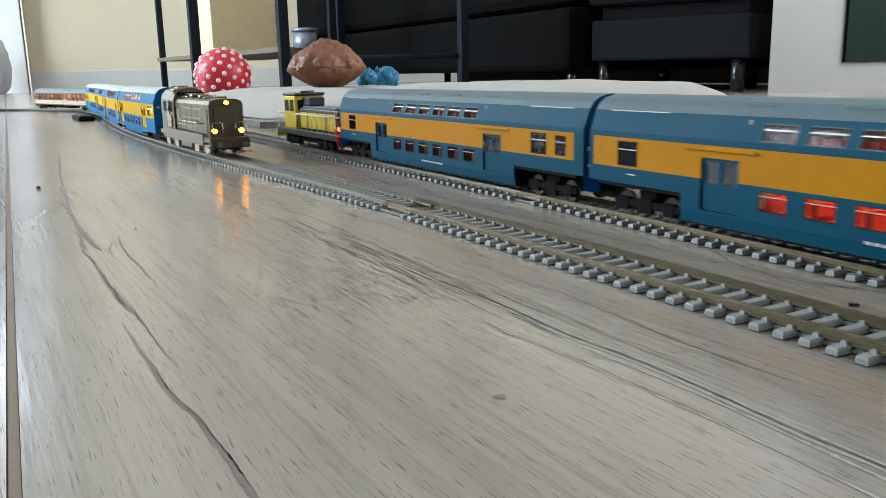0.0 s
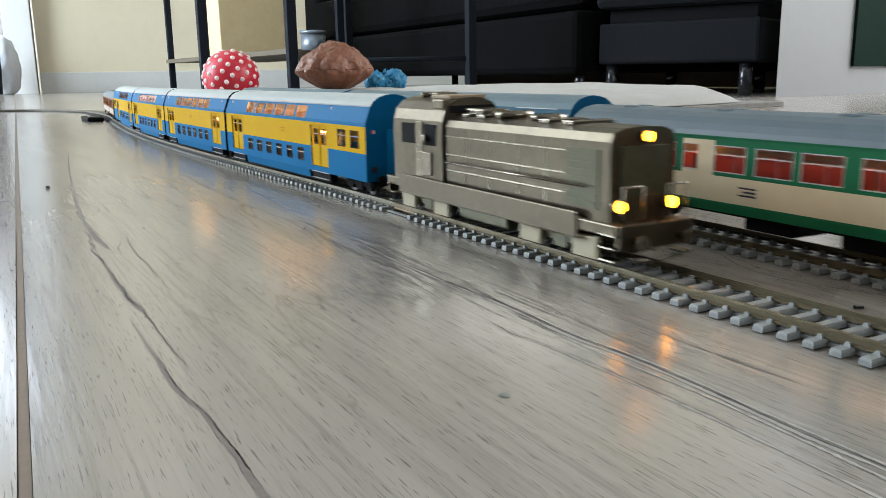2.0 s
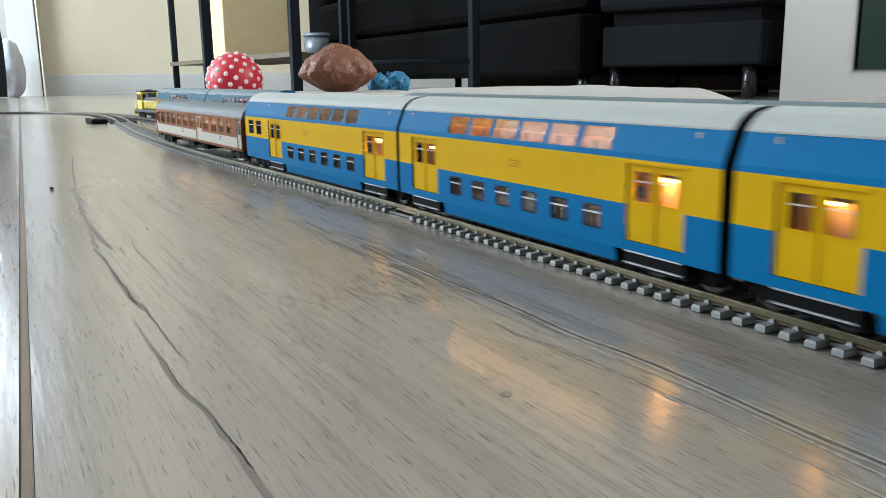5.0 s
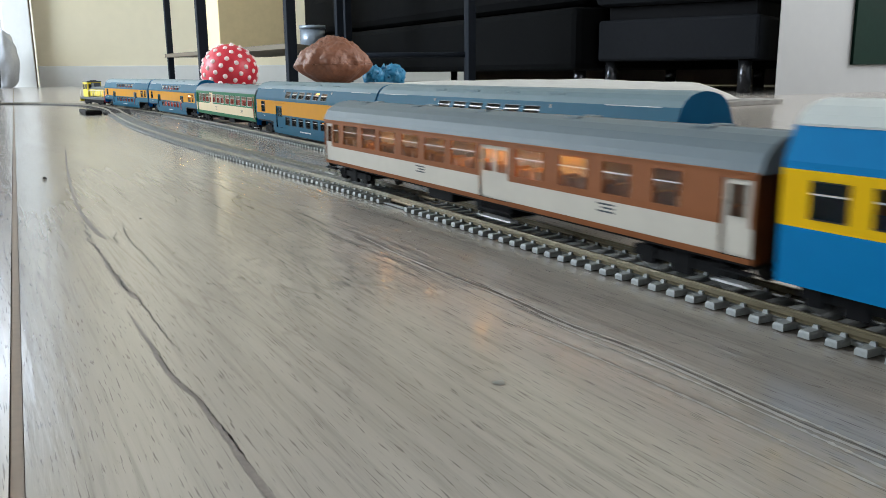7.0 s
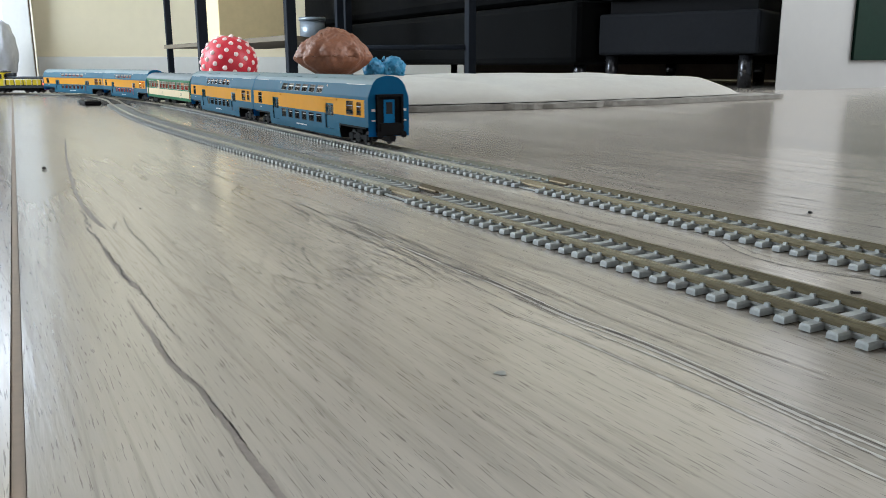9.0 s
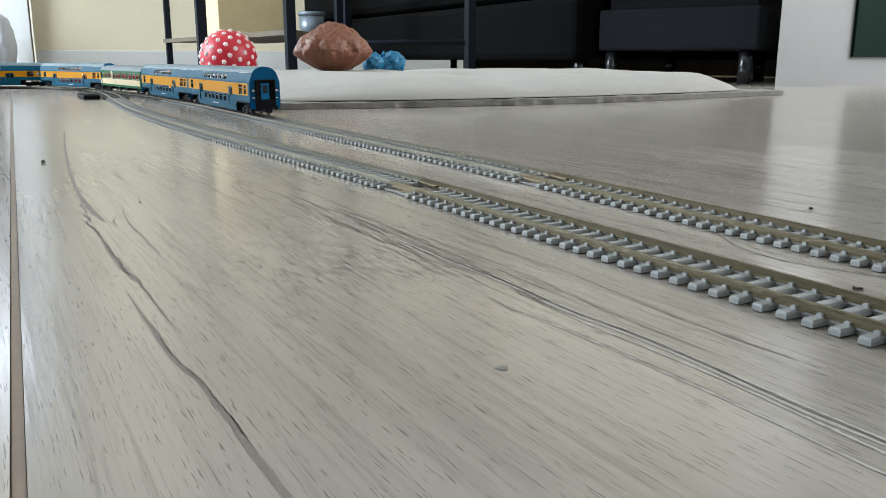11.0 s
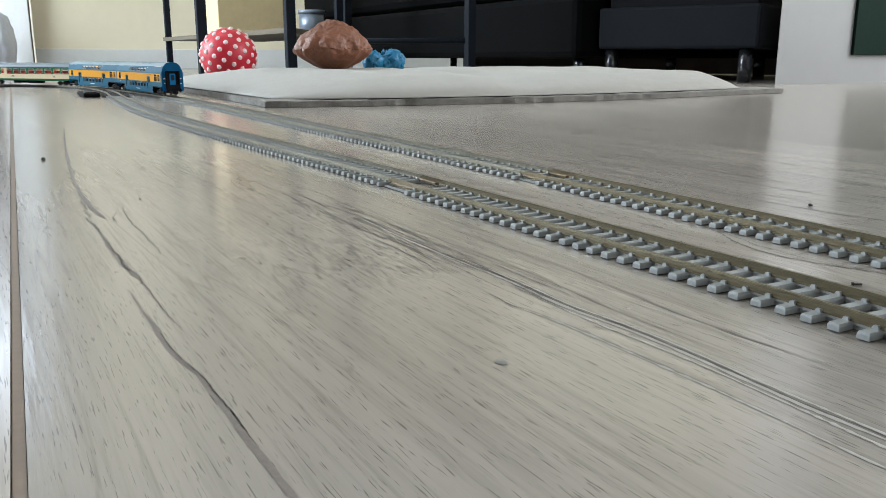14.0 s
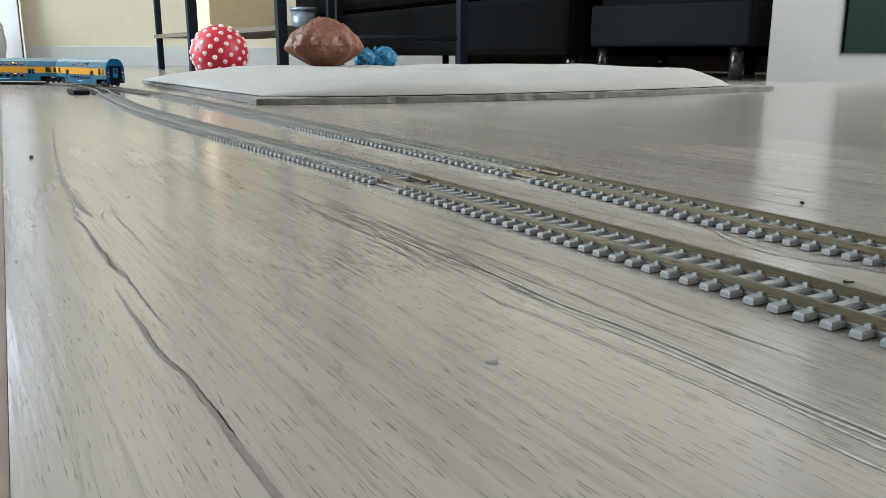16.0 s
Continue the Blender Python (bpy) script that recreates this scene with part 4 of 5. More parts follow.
    for s in (1,):
        for k in range(3):
            box(bm, (-3) * MM, (4 - (k == 1) * 2) * MM, 16.52 * MM, 16.6 * MM, (33.5 + k * 1.1) * MM, (34.1 + k * 1.1) * MM)
    part("lettering", bm, "orange", c)
    # pale panel added behind each door to catch the lamp's light
    for x0, x1 in doors:
        bm = bmesh.new()
        box(bm, (x0 - 1) * MM, (x1 + 1) * MM, 7.0 * MM, 7.8 * MM, 16 * MM, 41 * MM)
        part("vestibule_wall", bm, "partition", body)
    lamps = list(lamps) + [((x0 + x1) / 2, 11.0, 36.0, 7.0 if i == 0 else 3.0, "lamp_amber") for i, (x0, x1) in enumerate(doors) if i == 0 or end_at <= 0]
    interior(body, d0 - 2, d1 + 2, [(14.2, 26), (38.0, 52)], "seat_brown", lamps, strip=(d0 + 2, d1 - 2, 55.0), strip_mat="lamp_dim" if end_at > 0 else "lamp_strip")
    for x in (-h + 19, h - 19):
        bogie(c, x)
    return c


def long_deck_coach(label, lamps, seat):
    """A long double-deck coach in deep blue with an amber band."""
    c = holder("double_deck_coach", label, "railway coach", "deep blue double-deck coaches")
    h = 146.0
    doors = [(-78, -60), (62, 80)]
    n, a, b = 6, -54, 56
    step = (b - a) / n
    upper = [(a + step * i + 2.2, a + step * (i + 1) - 2.4, 44.4, 51.0) for i in range(n)]
    lower = [(a + step * i + 3.2, a + step * (i + 1) - 3.4, 17.0, 25.5) for i in range(n)]
    small = [(-133, -125, 29.5, 39.5), (-118, -105, 29.0, 40.0), (115, 127, 29.0, 40.0)]
    door_holes = [(x0, x1, 14.0, 36.5) for x0, x1 in doors]
    bottom = lambda x: 8.5 if abs(x) < 90 else 19.0
    paint = lambda x, z: 1 if 28.0 < z < 41.5 and -139 < x < 143 else 0
    bm = bmesh.new()
    shell(bm, DECK_PROFILE, -h, h, 8.5, 53.2, paint, upper + lower + small + door_holes, (-90, 90, -139, 143), bottom, lines=(19.0, 28.0, 41.5))
    body = part("body", bm, ["teal", "orange"], c)
    bm = bmesh.new()
    shell(bm, DECK_PROFILE, -h, h, 53.2, 59.8, lambda x, z: 0)
    box(bm, -h * MM, h * MM, -0.7 * MM, 0.7 * MM, 59.5 * MM, 59.9 * MM)
    for x in (-60, -20, 20, 60):
        box(bm, (x - 6) * MM, (x + 6) * MM, 9.0 * MM, 10.2 * MM, 56.6 * MM, 57.6 * MM)
    part("roof", bm, "roof_teal", c, "blue-grey curved roof")
    for x0 in (100, -135):
        bm = bmesh.new()
        box(bm, x0 * MM, (x0 + 35) * MM, 13.2 * MM, 13.5 * MM, 52.9 * MM, 53.3 * MM)
        part("roof_gutter", bm, "white_line", c)
    add_windows(body, DECK_PROFILE, upper, "pane", rim="roof_grey")
    add_windows(body, DECK_PROFILE, lower + small, "pane", rim="seat_grey")
    for x0, x1 in doors:
        mid = (x0 + x1) / 2
        wins = [(x0 + 2, mid - 0.8, 25.0, 35.0), (mid + 0.8, x1 - 2, 25.0, 35.0)]
        for s in (-1, 1):
            bm = bmesh.new()
            shell(bm, DECK_PROFILE, x0, x1, 14.0, 36.5, lambda x, z: 0, wins, inset=0.9, sides=(s,))
            door = part("door", bm, "teal", c, "deep blue folding door")
            if s > 0:
                add_windows(door, [(y - 0.8, z) for y, z in DECK_PROFILE], wins, "pane_dark", bar=False, frames=False)
        for s in (-1, 1):
            bm = bmesh.new()
            box(bm, (x0 - 8) * MM, (x1 + 8) * MM, (s * 16.9 - 0.5) * MM, (s * 16.9 + 0.5) * MM, 39.4 * MM, 40.6 * MM, bevel=0.2 * MM)
            part("door_rail", bm, "orange", c, "amber rail over the door")
    for x in (-h, h):
        ob = end_wall(c, DECK_PROFILE, x, 12.5, "teal_end")
        e = 1 if x > 0 else -1
        span = lambda u, w: (min(x + e * u, x + e * w) * MM, max(x + e * u, x + e * w) * MM)
        bm = bmesh.new()
        for y in (-9.6, 9.6):
            box(bm, *span(0.1, 3.4), (y - 1.1) * MM, (y + 1.1) * MM, 15 * MM, 44 * MM, bevel=0.3 * MM)
        box(bm, *span(0.1, 3.4), -10.7 * MM, 10.7 * MM, 44 * MM, 46 * MM, bevel=0.3 * MM)
        box(bm, *span(0.1, 0.6), -8.5 * MM, 8.5 * MM, 14 * MM, 44 * MM)
        box(bm, *span(0.6, 3.8), -8.4 * MM, 8.4 * MM, 13 * MM, 22 * MM, bevel=0.5 * MM)
        part("gangway_rubber", bm, "black", ob, "black gangway surround")
        bm = bmesh.new()
        box(bm, *span(0.6, 1.0), -4.4 * MM, 4.4 * MM, 22 * MM, 42 * MM, bevel=0.2 * MM)
        door = part("gangway_door", bm, "teal_end", ob, "blue gangway door")
        bm = bmesh.new()
        box(bm, *span(1.0, 1.2), -2.6 * MM, 2.6 * MM, 31 * MM, 40 * MM, bevel=0.1 * MM)
        part("door_window", bm, "seat_grey", door, "dark door window")
        buffers(c, x)
        s = 1 if x > 0 else -1
        for side in (-1, 1):
            bm = bmesh.new()
            for z in (25, 34):
                box(bm, min(x, x + s * 0.5) * MM, max(x, x + s * 0.5) * MM, (side * 12.5 - 1.3) * MM, (side * 12.5 + 1.3) * MM, (z - 1) * MM, (z + 1) * MM)
            part("marker", bm, "rail_white", ob, "white marker plate")
    bm = bmesh.new()
    box(bm, -140 * MM, -90 * MM, -15.9 * MM, 15.9 * MM, 17.5 * MM, 19.6 * MM)
    box(bm, 90 * MM, 140 * MM, -15.9 * MM, 15.9 * MM, 17.5 * MM, 19.6 * MM)
    box(bm, -89 * MM, 89 * MM, -15 * MM, 15 * MM, 8.0 * MM, 10.5 * MM)
    for x in (-89.5, 89.5):
        box(bm, (x - 0.4) * MM, (x + 0.4) * MM, -15.6 * MM, 15.6 * MM, 9.5 * MM, 20 * MM)
    for s in (-1, 1):
        box(bm, s * 146 * MM - 6 * MM, s * 146 * MM + 6 * MM, -2 * MM, 2 * MM, 9 * MM, 13 * MM)
    part("underframe", bm, "black", c)
    bm = bmesh.new()
    for k in range(9):
        box(bm, (-14 + k * 3.0) * MM, (-12.2 + k * 3.0) * MM, 16.5 * MM, 16.58 * MM, 12.6 * MM, 13.6 * MM)
    box(bm, 116 * MM, 121 * MM, 16.52 * MM, 16.58 * MM, 23.5 * MM, 24.3 * MM)
    part("lettering", bm, "rail_white", c)
    interior(body, -60, 60, [(13.5, 26), (38.0, 52)], seat, lamps, strip=(-50, 50, 35.5) if seat == "seat_red" and lamps else None)
    for x in (-115, 115):
        bogie(c, x, 27)
    return c


def single_coach(label, length, paint, mats, windows, doors, door_mat, seat, lamps, pane="pane", strip_mat="lamp_strip"):
    c = holder("passenger_coach", label, "railway coach")
    h = length / 2
    holes = list(windows)
    door_holes = [(x0, x1, 17.0, 43.0) for x0, x1 in doors]
    bm = bmesh.new()
    cuts = [v for v in range(int(-h), int(h), 10)]
    shell(bm, SINGLE_PROFILE, -h, h, 15, 45, paint, holes + door_holes, cuts, lines=(17.5, 27.3, 29.5, 43.8, 19.0))
    body = part("body", bm, mats, c)
    bm = bmesh.new()
    shell(bm, SINGLE_PROFILE, -h - 1, h + 1, 45, 55.1, lambda x, z: 0)
    for x in (-h - 1, h + 1):
        s = 1 if x > 0 else -1
        pts = [(width_at(SINGLE_PROFILE, z), z) for z in (45, 47.5, 50.2, 52.4, 54.0, 54.9, 55.1)]
        f = [bm.verts.new((x * MM, y * MM, z * MM)) for y, z in pts] + [bm.verts.new((x * MM, -y * MM, z * MM)) for y, z in pts[::-1]]
        bm.faces.new(f if s < 0 else f[::-1])
    for s in (-1, 1):
        for k in range(5):
            x = (-0.8 + 0.4 * k) * h
            box(bm, (x - 3.5) * MM, (x + 3.5) * MM, (s * 4 - 1.3) * MM, (s * 4 + 1.3) * MM, 54.2 * MM, 55.4 * MM, bevel=0.3 * MM)
    part("roof", bm, "roof_grey", c, "smooth grey roof with small vents")
    bm = bmesh.new()
    for s in (-1, 1):
        box(bm, (-h - 0.5) * MM, (h + 0.5) * MM, (s * 16.0 - 0.25) * MM, (s * 16.0 + 0.25) * MM, 44.9 * MM, 45.5 * MM)
    part("gutter", bm, mats[-1], c)
    add_windows(body, SINGLE_PROFILE, holes, pane, rim="white_line" if mats[0] == "green" else "brown")
    for x0, x1 in doors:
        mid = (x0 + x1) / 2
        wins = [(x0 + 1.5, mid - 0.8, 30.0, 41.5), (mid + 0.8, x1 - 1.5, 30.0, 41.5)] if x1 - x0 > 12 else [(x0 + 1.8, x1 - 1.8, 30.0, 41.5)]
        for s in (-1, 1):
            bm = bmesh.new()
            shell(bm, SINGLE_PROFILE, x0, x1, 17.0, 43.0, lambda x, z: 0, wins, inset=0.7, sides=(s,))
            door = part("door", bm, door_mat, c)
            if s > 0:
                add_windows(door, [(y - 0.6, z) for y, z in SINGLE_PROFILE], wins, pane, bar=False, rim=door_mat)
            bm = bmesh.new()
            box(bm, (x0 - 1) * MM, (x1 + 1) * MM, (s * 14.5 - 1.8) * MM, (s * 14.5 + 1.8) * MM, 9.0 * MM, 9.6 * MM, mat=1)
            box(bm, (x0 - 1) * MM, (x1 + 1) * MM, (s * 14.5 - 1.4) * MM, (s * 14.5 + 1.4) * MM, 12.0 * MM, 12.5 * MM)
            for x in (x0, x1):
                box(bm, (x - 0.3) * MM, (x + 0.3) * MM, (s * 14.5 - 0.3) * MM, (s * 14.5 + 0.3) * MM, 9.0 * MM, 16 * MM)
            part("door_step", bm, ["black", "white_line"], c)
    for x in (-h, h):
        end_wall(c, SINGLE_PROFILE, x, 15, mats[-1], (6.0, 16, 41))
        buffers(c, x)
    bm = bmesh.new()
    box(bm, (-h + 2) * MM, (h - 2) * MM, -14.8 * MM, 14.8 * MM, 14.2 * MM, 15.6 * MM)
    box(bm, -30 * MM, -5 * MM, -11 * MM, 11 * MM, 9 * MM, 14.4 * MM, bevel=0.8 * MM)
    box(bm, 12 * MM, 34 * MM, -12 * MM, 12 * MM, 9.5 * MM, 14.4 * MM, bevel=0.8 * MM)
    for s in (-1, 1):
        box(bm, s * h * MM - 6 * MM, s * h * MM + 6 * MM, -2 * MM, 2 * MM, 9 * MM, 13 * MM)
    part("underframe", bm, "black", c)
    bm = bmesh.new()
    for x in (-h * 0.62, h * 0.22):
        for k in range(3):
            box(bm, (x - 4) * MM, (x + 4 - (k == 1) * 2) * MM, 16.38 * MM, 16.44 * MM, (22.5 + k * 1.5) * MM, (23.2 + k * 1.5) * MM)
    part("lettering", bm, "loco_dark", c)
    interior(body, -h + 4, h - 4, [(18.0, 45)], seat, lamps, 14.0, strip=(-h + 10, h - 10, 49.0), tall=19.0 if mats[0] == "green" else 15.0, strip_mat=strip_mat)
    for x in (-h + 28, h - 28):
        bogie(c, x, 28)
    return c


def handrail(bm, pts, r=0.35, mat=0):
    for a, b in zip(pts, pts[1:]):
        rod(bm, [v * MM for v in a], [v * MM for v in b], r * MM, 6, mat)


def nickel_loco():
    """An unpainted metal diesel: long square hood ahead (towards -x), cab with a domed roof behind."""
    c = holder("diesel_locomotive", "unpainted nickel-silver diesel locomotive with lit amber headlamps", "locomotive")
    h = 96.0
    bm = bmesh.new()
    box(bm, -h * MM, h * MM, -15.5 * MM, 15.5 * MM, 15.5 * MM, 19.5 * MM, bevel=0.5 * MM)
    for s in (-1, 1):
        box(bm, (-h + 22) * MM, (h - 16) * MM, (s * 15.7 - 0.5) * MM, (s * 15.7 + 0.5) * MM, 13.0 * MM, 21.5 * MM, bevel=0.3 * MM)
    part("running_board", bm, "nickel", c)
    bm = bmesh.new()
    prof = [(13.2, 19.5), (13.4, 24), (13.4, 44.5), (12.2, 47.2), (8, 48.6), (0, 49.0)]
    ring = lambda x: [(x * MM, y * MM, z * MM) for y, z in prof] + [(x * MM, -y * MM, z * MM) for y, z in prof[-2::-1]]
    loft(bm, [ring(-h + 7), ring(34)][::-1], smooth=False)
    hood = part("hood", bm, "nickel", c)
    bm = bmesh.new()
    for s in (-1, 1):
        for z in (26.5, 33.0, 40.5):
            box(bm, (-h + 34) * MM, 32 * MM, (s * 13.5 - 0.2) * MM, (s * 13.5 + 0.2) * MM, z * MM, (z + 0.5) * MM)
        for x in (-50, -30, -8, 14):
            box(bm, (x - 0.2) * MM, (x + 0.2) * MM, (s * 13.5 - 0.15) * MM, (s * 13.5 + 0.15) * MM, 22 * MM, 44 * MM)
    part("panel_seam", bm, "nickel_pale", hood)
    for s in (-1, 1):
        bm = bmesh.new()
        box(bm, (-h + 13) * MM, (-h + 32) * MM, (s * 13.5 - 0.25) * MM, (s * 13.5 + 0.25) * MM, 23 * MM, 42 * MM)
        for k in range(7):
            box(bm, (-h + 14) * MM, (-h + 31) * MM, (s * 13.75 - 0.2) * MM, (s * 13.75 + 0.2) * MM, (24.5 + k * 2.5) * MM, (25.2 + k * 2.5) * MM)
        part("radiator_grille", bm, "nickel_dark", hood)
    bm = bmesh.new()
    rod(bm, (-30 * MM, 0, 48.8 * MM), (-30 * MM, 0, 51.0 * MM), 7 * MM, 20)
    rod(bm, (-4 * MM, 0, 48.8 * MM), (-4 * MM, 0, 51.5 * MM), 8 * MM, 20)
    box(bm, 12 * MM, 30 * MM, -6 * MM, 6 * MM, 48.5 * MM, 52 * MM, bevel=0.8 * MM)
    for x in (-60, -44, 6, 20):
        box(bm, x * MM, (x + 6) * MM, -9 * MM, 9 * MM, 48.4 * MM, 50.0 * MM, bevel=0.4 * MM)
    part("roof_fitting", bm, "nickel_pale", hood)
    # cab with rounded roof
    bm = bmesh.new()
    cabp = [(14.6, 19.5), (14.8, 40), (14.4, 46.5), (13.0, 51), (10, 54.2), (5, 56.0), (0, 56.4)]
    ring = lambda x, k=1.0: [(x * MM, y * MM, z * MM) for y, z in cabp] + [(x * MM, -y * MM, z * MM) for y, z in cabp[-2::-1]]
    loft(bm, [ring(34), ring(88)][::-1], smooth=False)
    cab = part("cab", bm, "nickel", c)
    bm = bmesh.new()
    for s in (-1, 1):
        box(bm, 40 * MM, 52 * MM, (s * 14.75 - 0.25) * MM, (s * 14.75 + 0.25) * MM, 36 * MM, 45 * MM, bevel=0.2 * MM)
        box(bm, 62 * MM, 78 * MM, (s * 14.75 - 0.25) * MM, (s * 14.75 + 0.25) * MM, 36 * MM, 45 * MM, bevel=0.2 * MM)
    box(bm, 33.6 * MM, 34.2 * MM, -11 * MM, 11 * MM, 50.0 * MM, 53.0 * MM)
    part("cab_window", bm, "black", cab, "dark cab window opening")
    bm = bmesh.new()
    for s in (-1, 1):
        box(bm, 54 * MM, 61 * MM, (s * 15.0 - 0.25) * MM, (s * 15.0 + 0.25) * MM, 22 * MM, 46 * MM, bevel=0.2 * MM)
        box(bm, 44 * MM, 58 * MM, (s * 15.4 - 0.3) * MM, (s * 15.4 + 0.3) * MM, 23 * MM, 33 * MM, bevel=0.2 * MM)
        box(bm, 47 * MM, 51 * MM, (s * 16.2 - 1.0) * MM, (s * 16.2 + 1.0) * MM, 37.5 * MM, 40.5 * MM, bevel=0.4 * MM)
    part("cab_door", bm, "nickel_pale", cab)
    bm = bmesh.new()
    box(bm, 36 * MM, 46 * MM, 6 * MM, 13 * MM, 51.5 * MM, 55.5 * MM, bevel=0.5 * MM)
    box(bm, 58 * MM, 66 * MM, -5 * MM, 5 * MM, 56.0 * MM, 58.0 * MM, bevel=0.5 * MM)
    rod(bm, (72 * MM, -7 * MM, 57 * MM), (72 * MM, 7 * MM, 57 * MM), 1.2 * MM, 10)
    part("horn", bm, "nickel_pale", cab)
    bm = bmesh.new()
    box(bm, 37 * MM, 56 * MM, -9 * MM, 9 * MM, 55.6 * MM, 57.2 * MM, bevel=0.4 * MM)
    part("roof_hatch", bm, "hatch_tan", cab, "tan roof hatch")
    # nose: lamps, buffer beam, rails
    bm = bmesh.new()
    box(bm, (-h - 1.5) * MM, (-h + 1) * MM, -15 * MM, 15 * MM, 11.5 * MM, 19.5 * MM, bevel=0.5 * MM)
    part("buffer_beam", bm, "nickel", c)
    bm = bmesh.new()
    box(bm, (h - 1) * MM, (h + 1.5) * MM, -15 * MM, 15 * MM, 11.5 * MM, 19.5 * MM, bevel=0.5 * MM)
    part("buffer_beam", bm, "nickel", c)
    bm = bmesh.new()
    box(bm, (-h + 6.2) * MM, (-h + 6.8) * MM, -9.5 * MM, 9.5 * MM, 27 * MM, 43 * MM, bevel=0.2 * MM)
    part("nose_panel", bm, "nickel_dark", hood)
    for y, z, r in ((10.6, 24.5, 1.9), (-10.6, 24.5, 1.9), (0.0, 46.0, 1.6)):
        bm = bmesh.new()
        rod(bm, ((-h + 7) * MM, y * MM, z * MM), ((-h + 4.6) * MM, y * MM, z * MM), (r + 0.7) * MM, 18)
        ring_ob = part("headlamp", bm, "nickel_pale", c)
        bm = bmesh.new()
        rod(bm, ((-h + 4.7) * MM, y * MM, z * MM), ((-h + 4.0) * MM, y * MM, z * MM), r * MM, 18)
        part("lens", bm, "lamp_head", ring_ob, "lit amber lens")
    bm = bmesh.new()
    for s in (-1, 1):
        handrail(bm, [(-h, s * 13, 19.5), (-h, s * 13, 31), (-h, s * 5, 31), (-h, s * 5, 19.5)], 0.4)
        handrail(bm, [(-h + 18, s * 15.2, 30), (30, s * 15.2, 30)], 0.4)
        for x in (-70, -40, -10, 20):
            handrail(bm, [(x, s * 13.4, 30), (x, s * 15.2, 30)], 0.35)
    part("handrail", bm, "nickel_pale", c)
    bm = bmesh.new()
    for s in (-1, 1):
        for x in (-h + 3, h - 8):
            for z in (8, 12, 16):
                box(bm, (x - 3) * MM, (x + 5) * MM, (s * 14.5 - 2) * MM, (s * 14.5 + 2) * MM, z * MM, (z + 0.6) * MM)
    handrail(bm, [(-h - 2, -10, 8.5), (-h - 2.5, 0, 7.2), (-h - 2, 10, 8.5)], 0.7)
    part("step", bm, "nickel_pale", c)
    buffers(c, -h - 1.5, 14.5, "nickel_pale")
    buffers(c, h + 1.5, 14.5, "nickel_pale")
    bm = bmesh.new()
    box(bm, -80 * MM, 80 * MM, -11 * MM, 11 * MM, 11 * MM, 16 * MM)
    box(bm, -22 * MM, 20 * MM, -13.5 * MM, 13.5 * MM, 8.0 * MM, 15.5 * MM, bevel=1.0 * MM)
    part("tank", bm, "nickel_dark", c)
    for x in (-58, 58):
        b = bogie(c, x, 30, "nickel_dark")
        for s in (-1, 1):
            bm = bmesh.new()
            box(bm, (x - 22) * MM, (x + 22) * MM, (s * 12.2 - 0.6) * MM, (s * 12.2 + 0.6) * MM, 11.6 * MM, 14.0 * MM, bevel=0.3 * MM)
            for dx in (-15.5, 15.5):
                box(bm, (x + dx - 6.3) * MM, (x + dx + 6.3) * MM, (s * 12.6 - 0.9) * MM, (s * 12.6 + 0.9) * MM, 6.4 * MM, 13.8 * MM, bevel=0.4 * MM)
            part("side_frame", bm, "bogie_cream", b, "cream plastic bogie side frame")
    for ob in c.children_recursive:
        if ob.name.split(".")[0] in ("bogie", "wheelset", "side_frame"):
            ob.data.transform(Matrix.Translation((-0.009 if ob.data.vertices[0].co.x > 0 else 0.009, 0, 0)))
        else:
            ob.data.transform(Matrix.Diagonal((0.86, 1, 1, 1)))
    return c


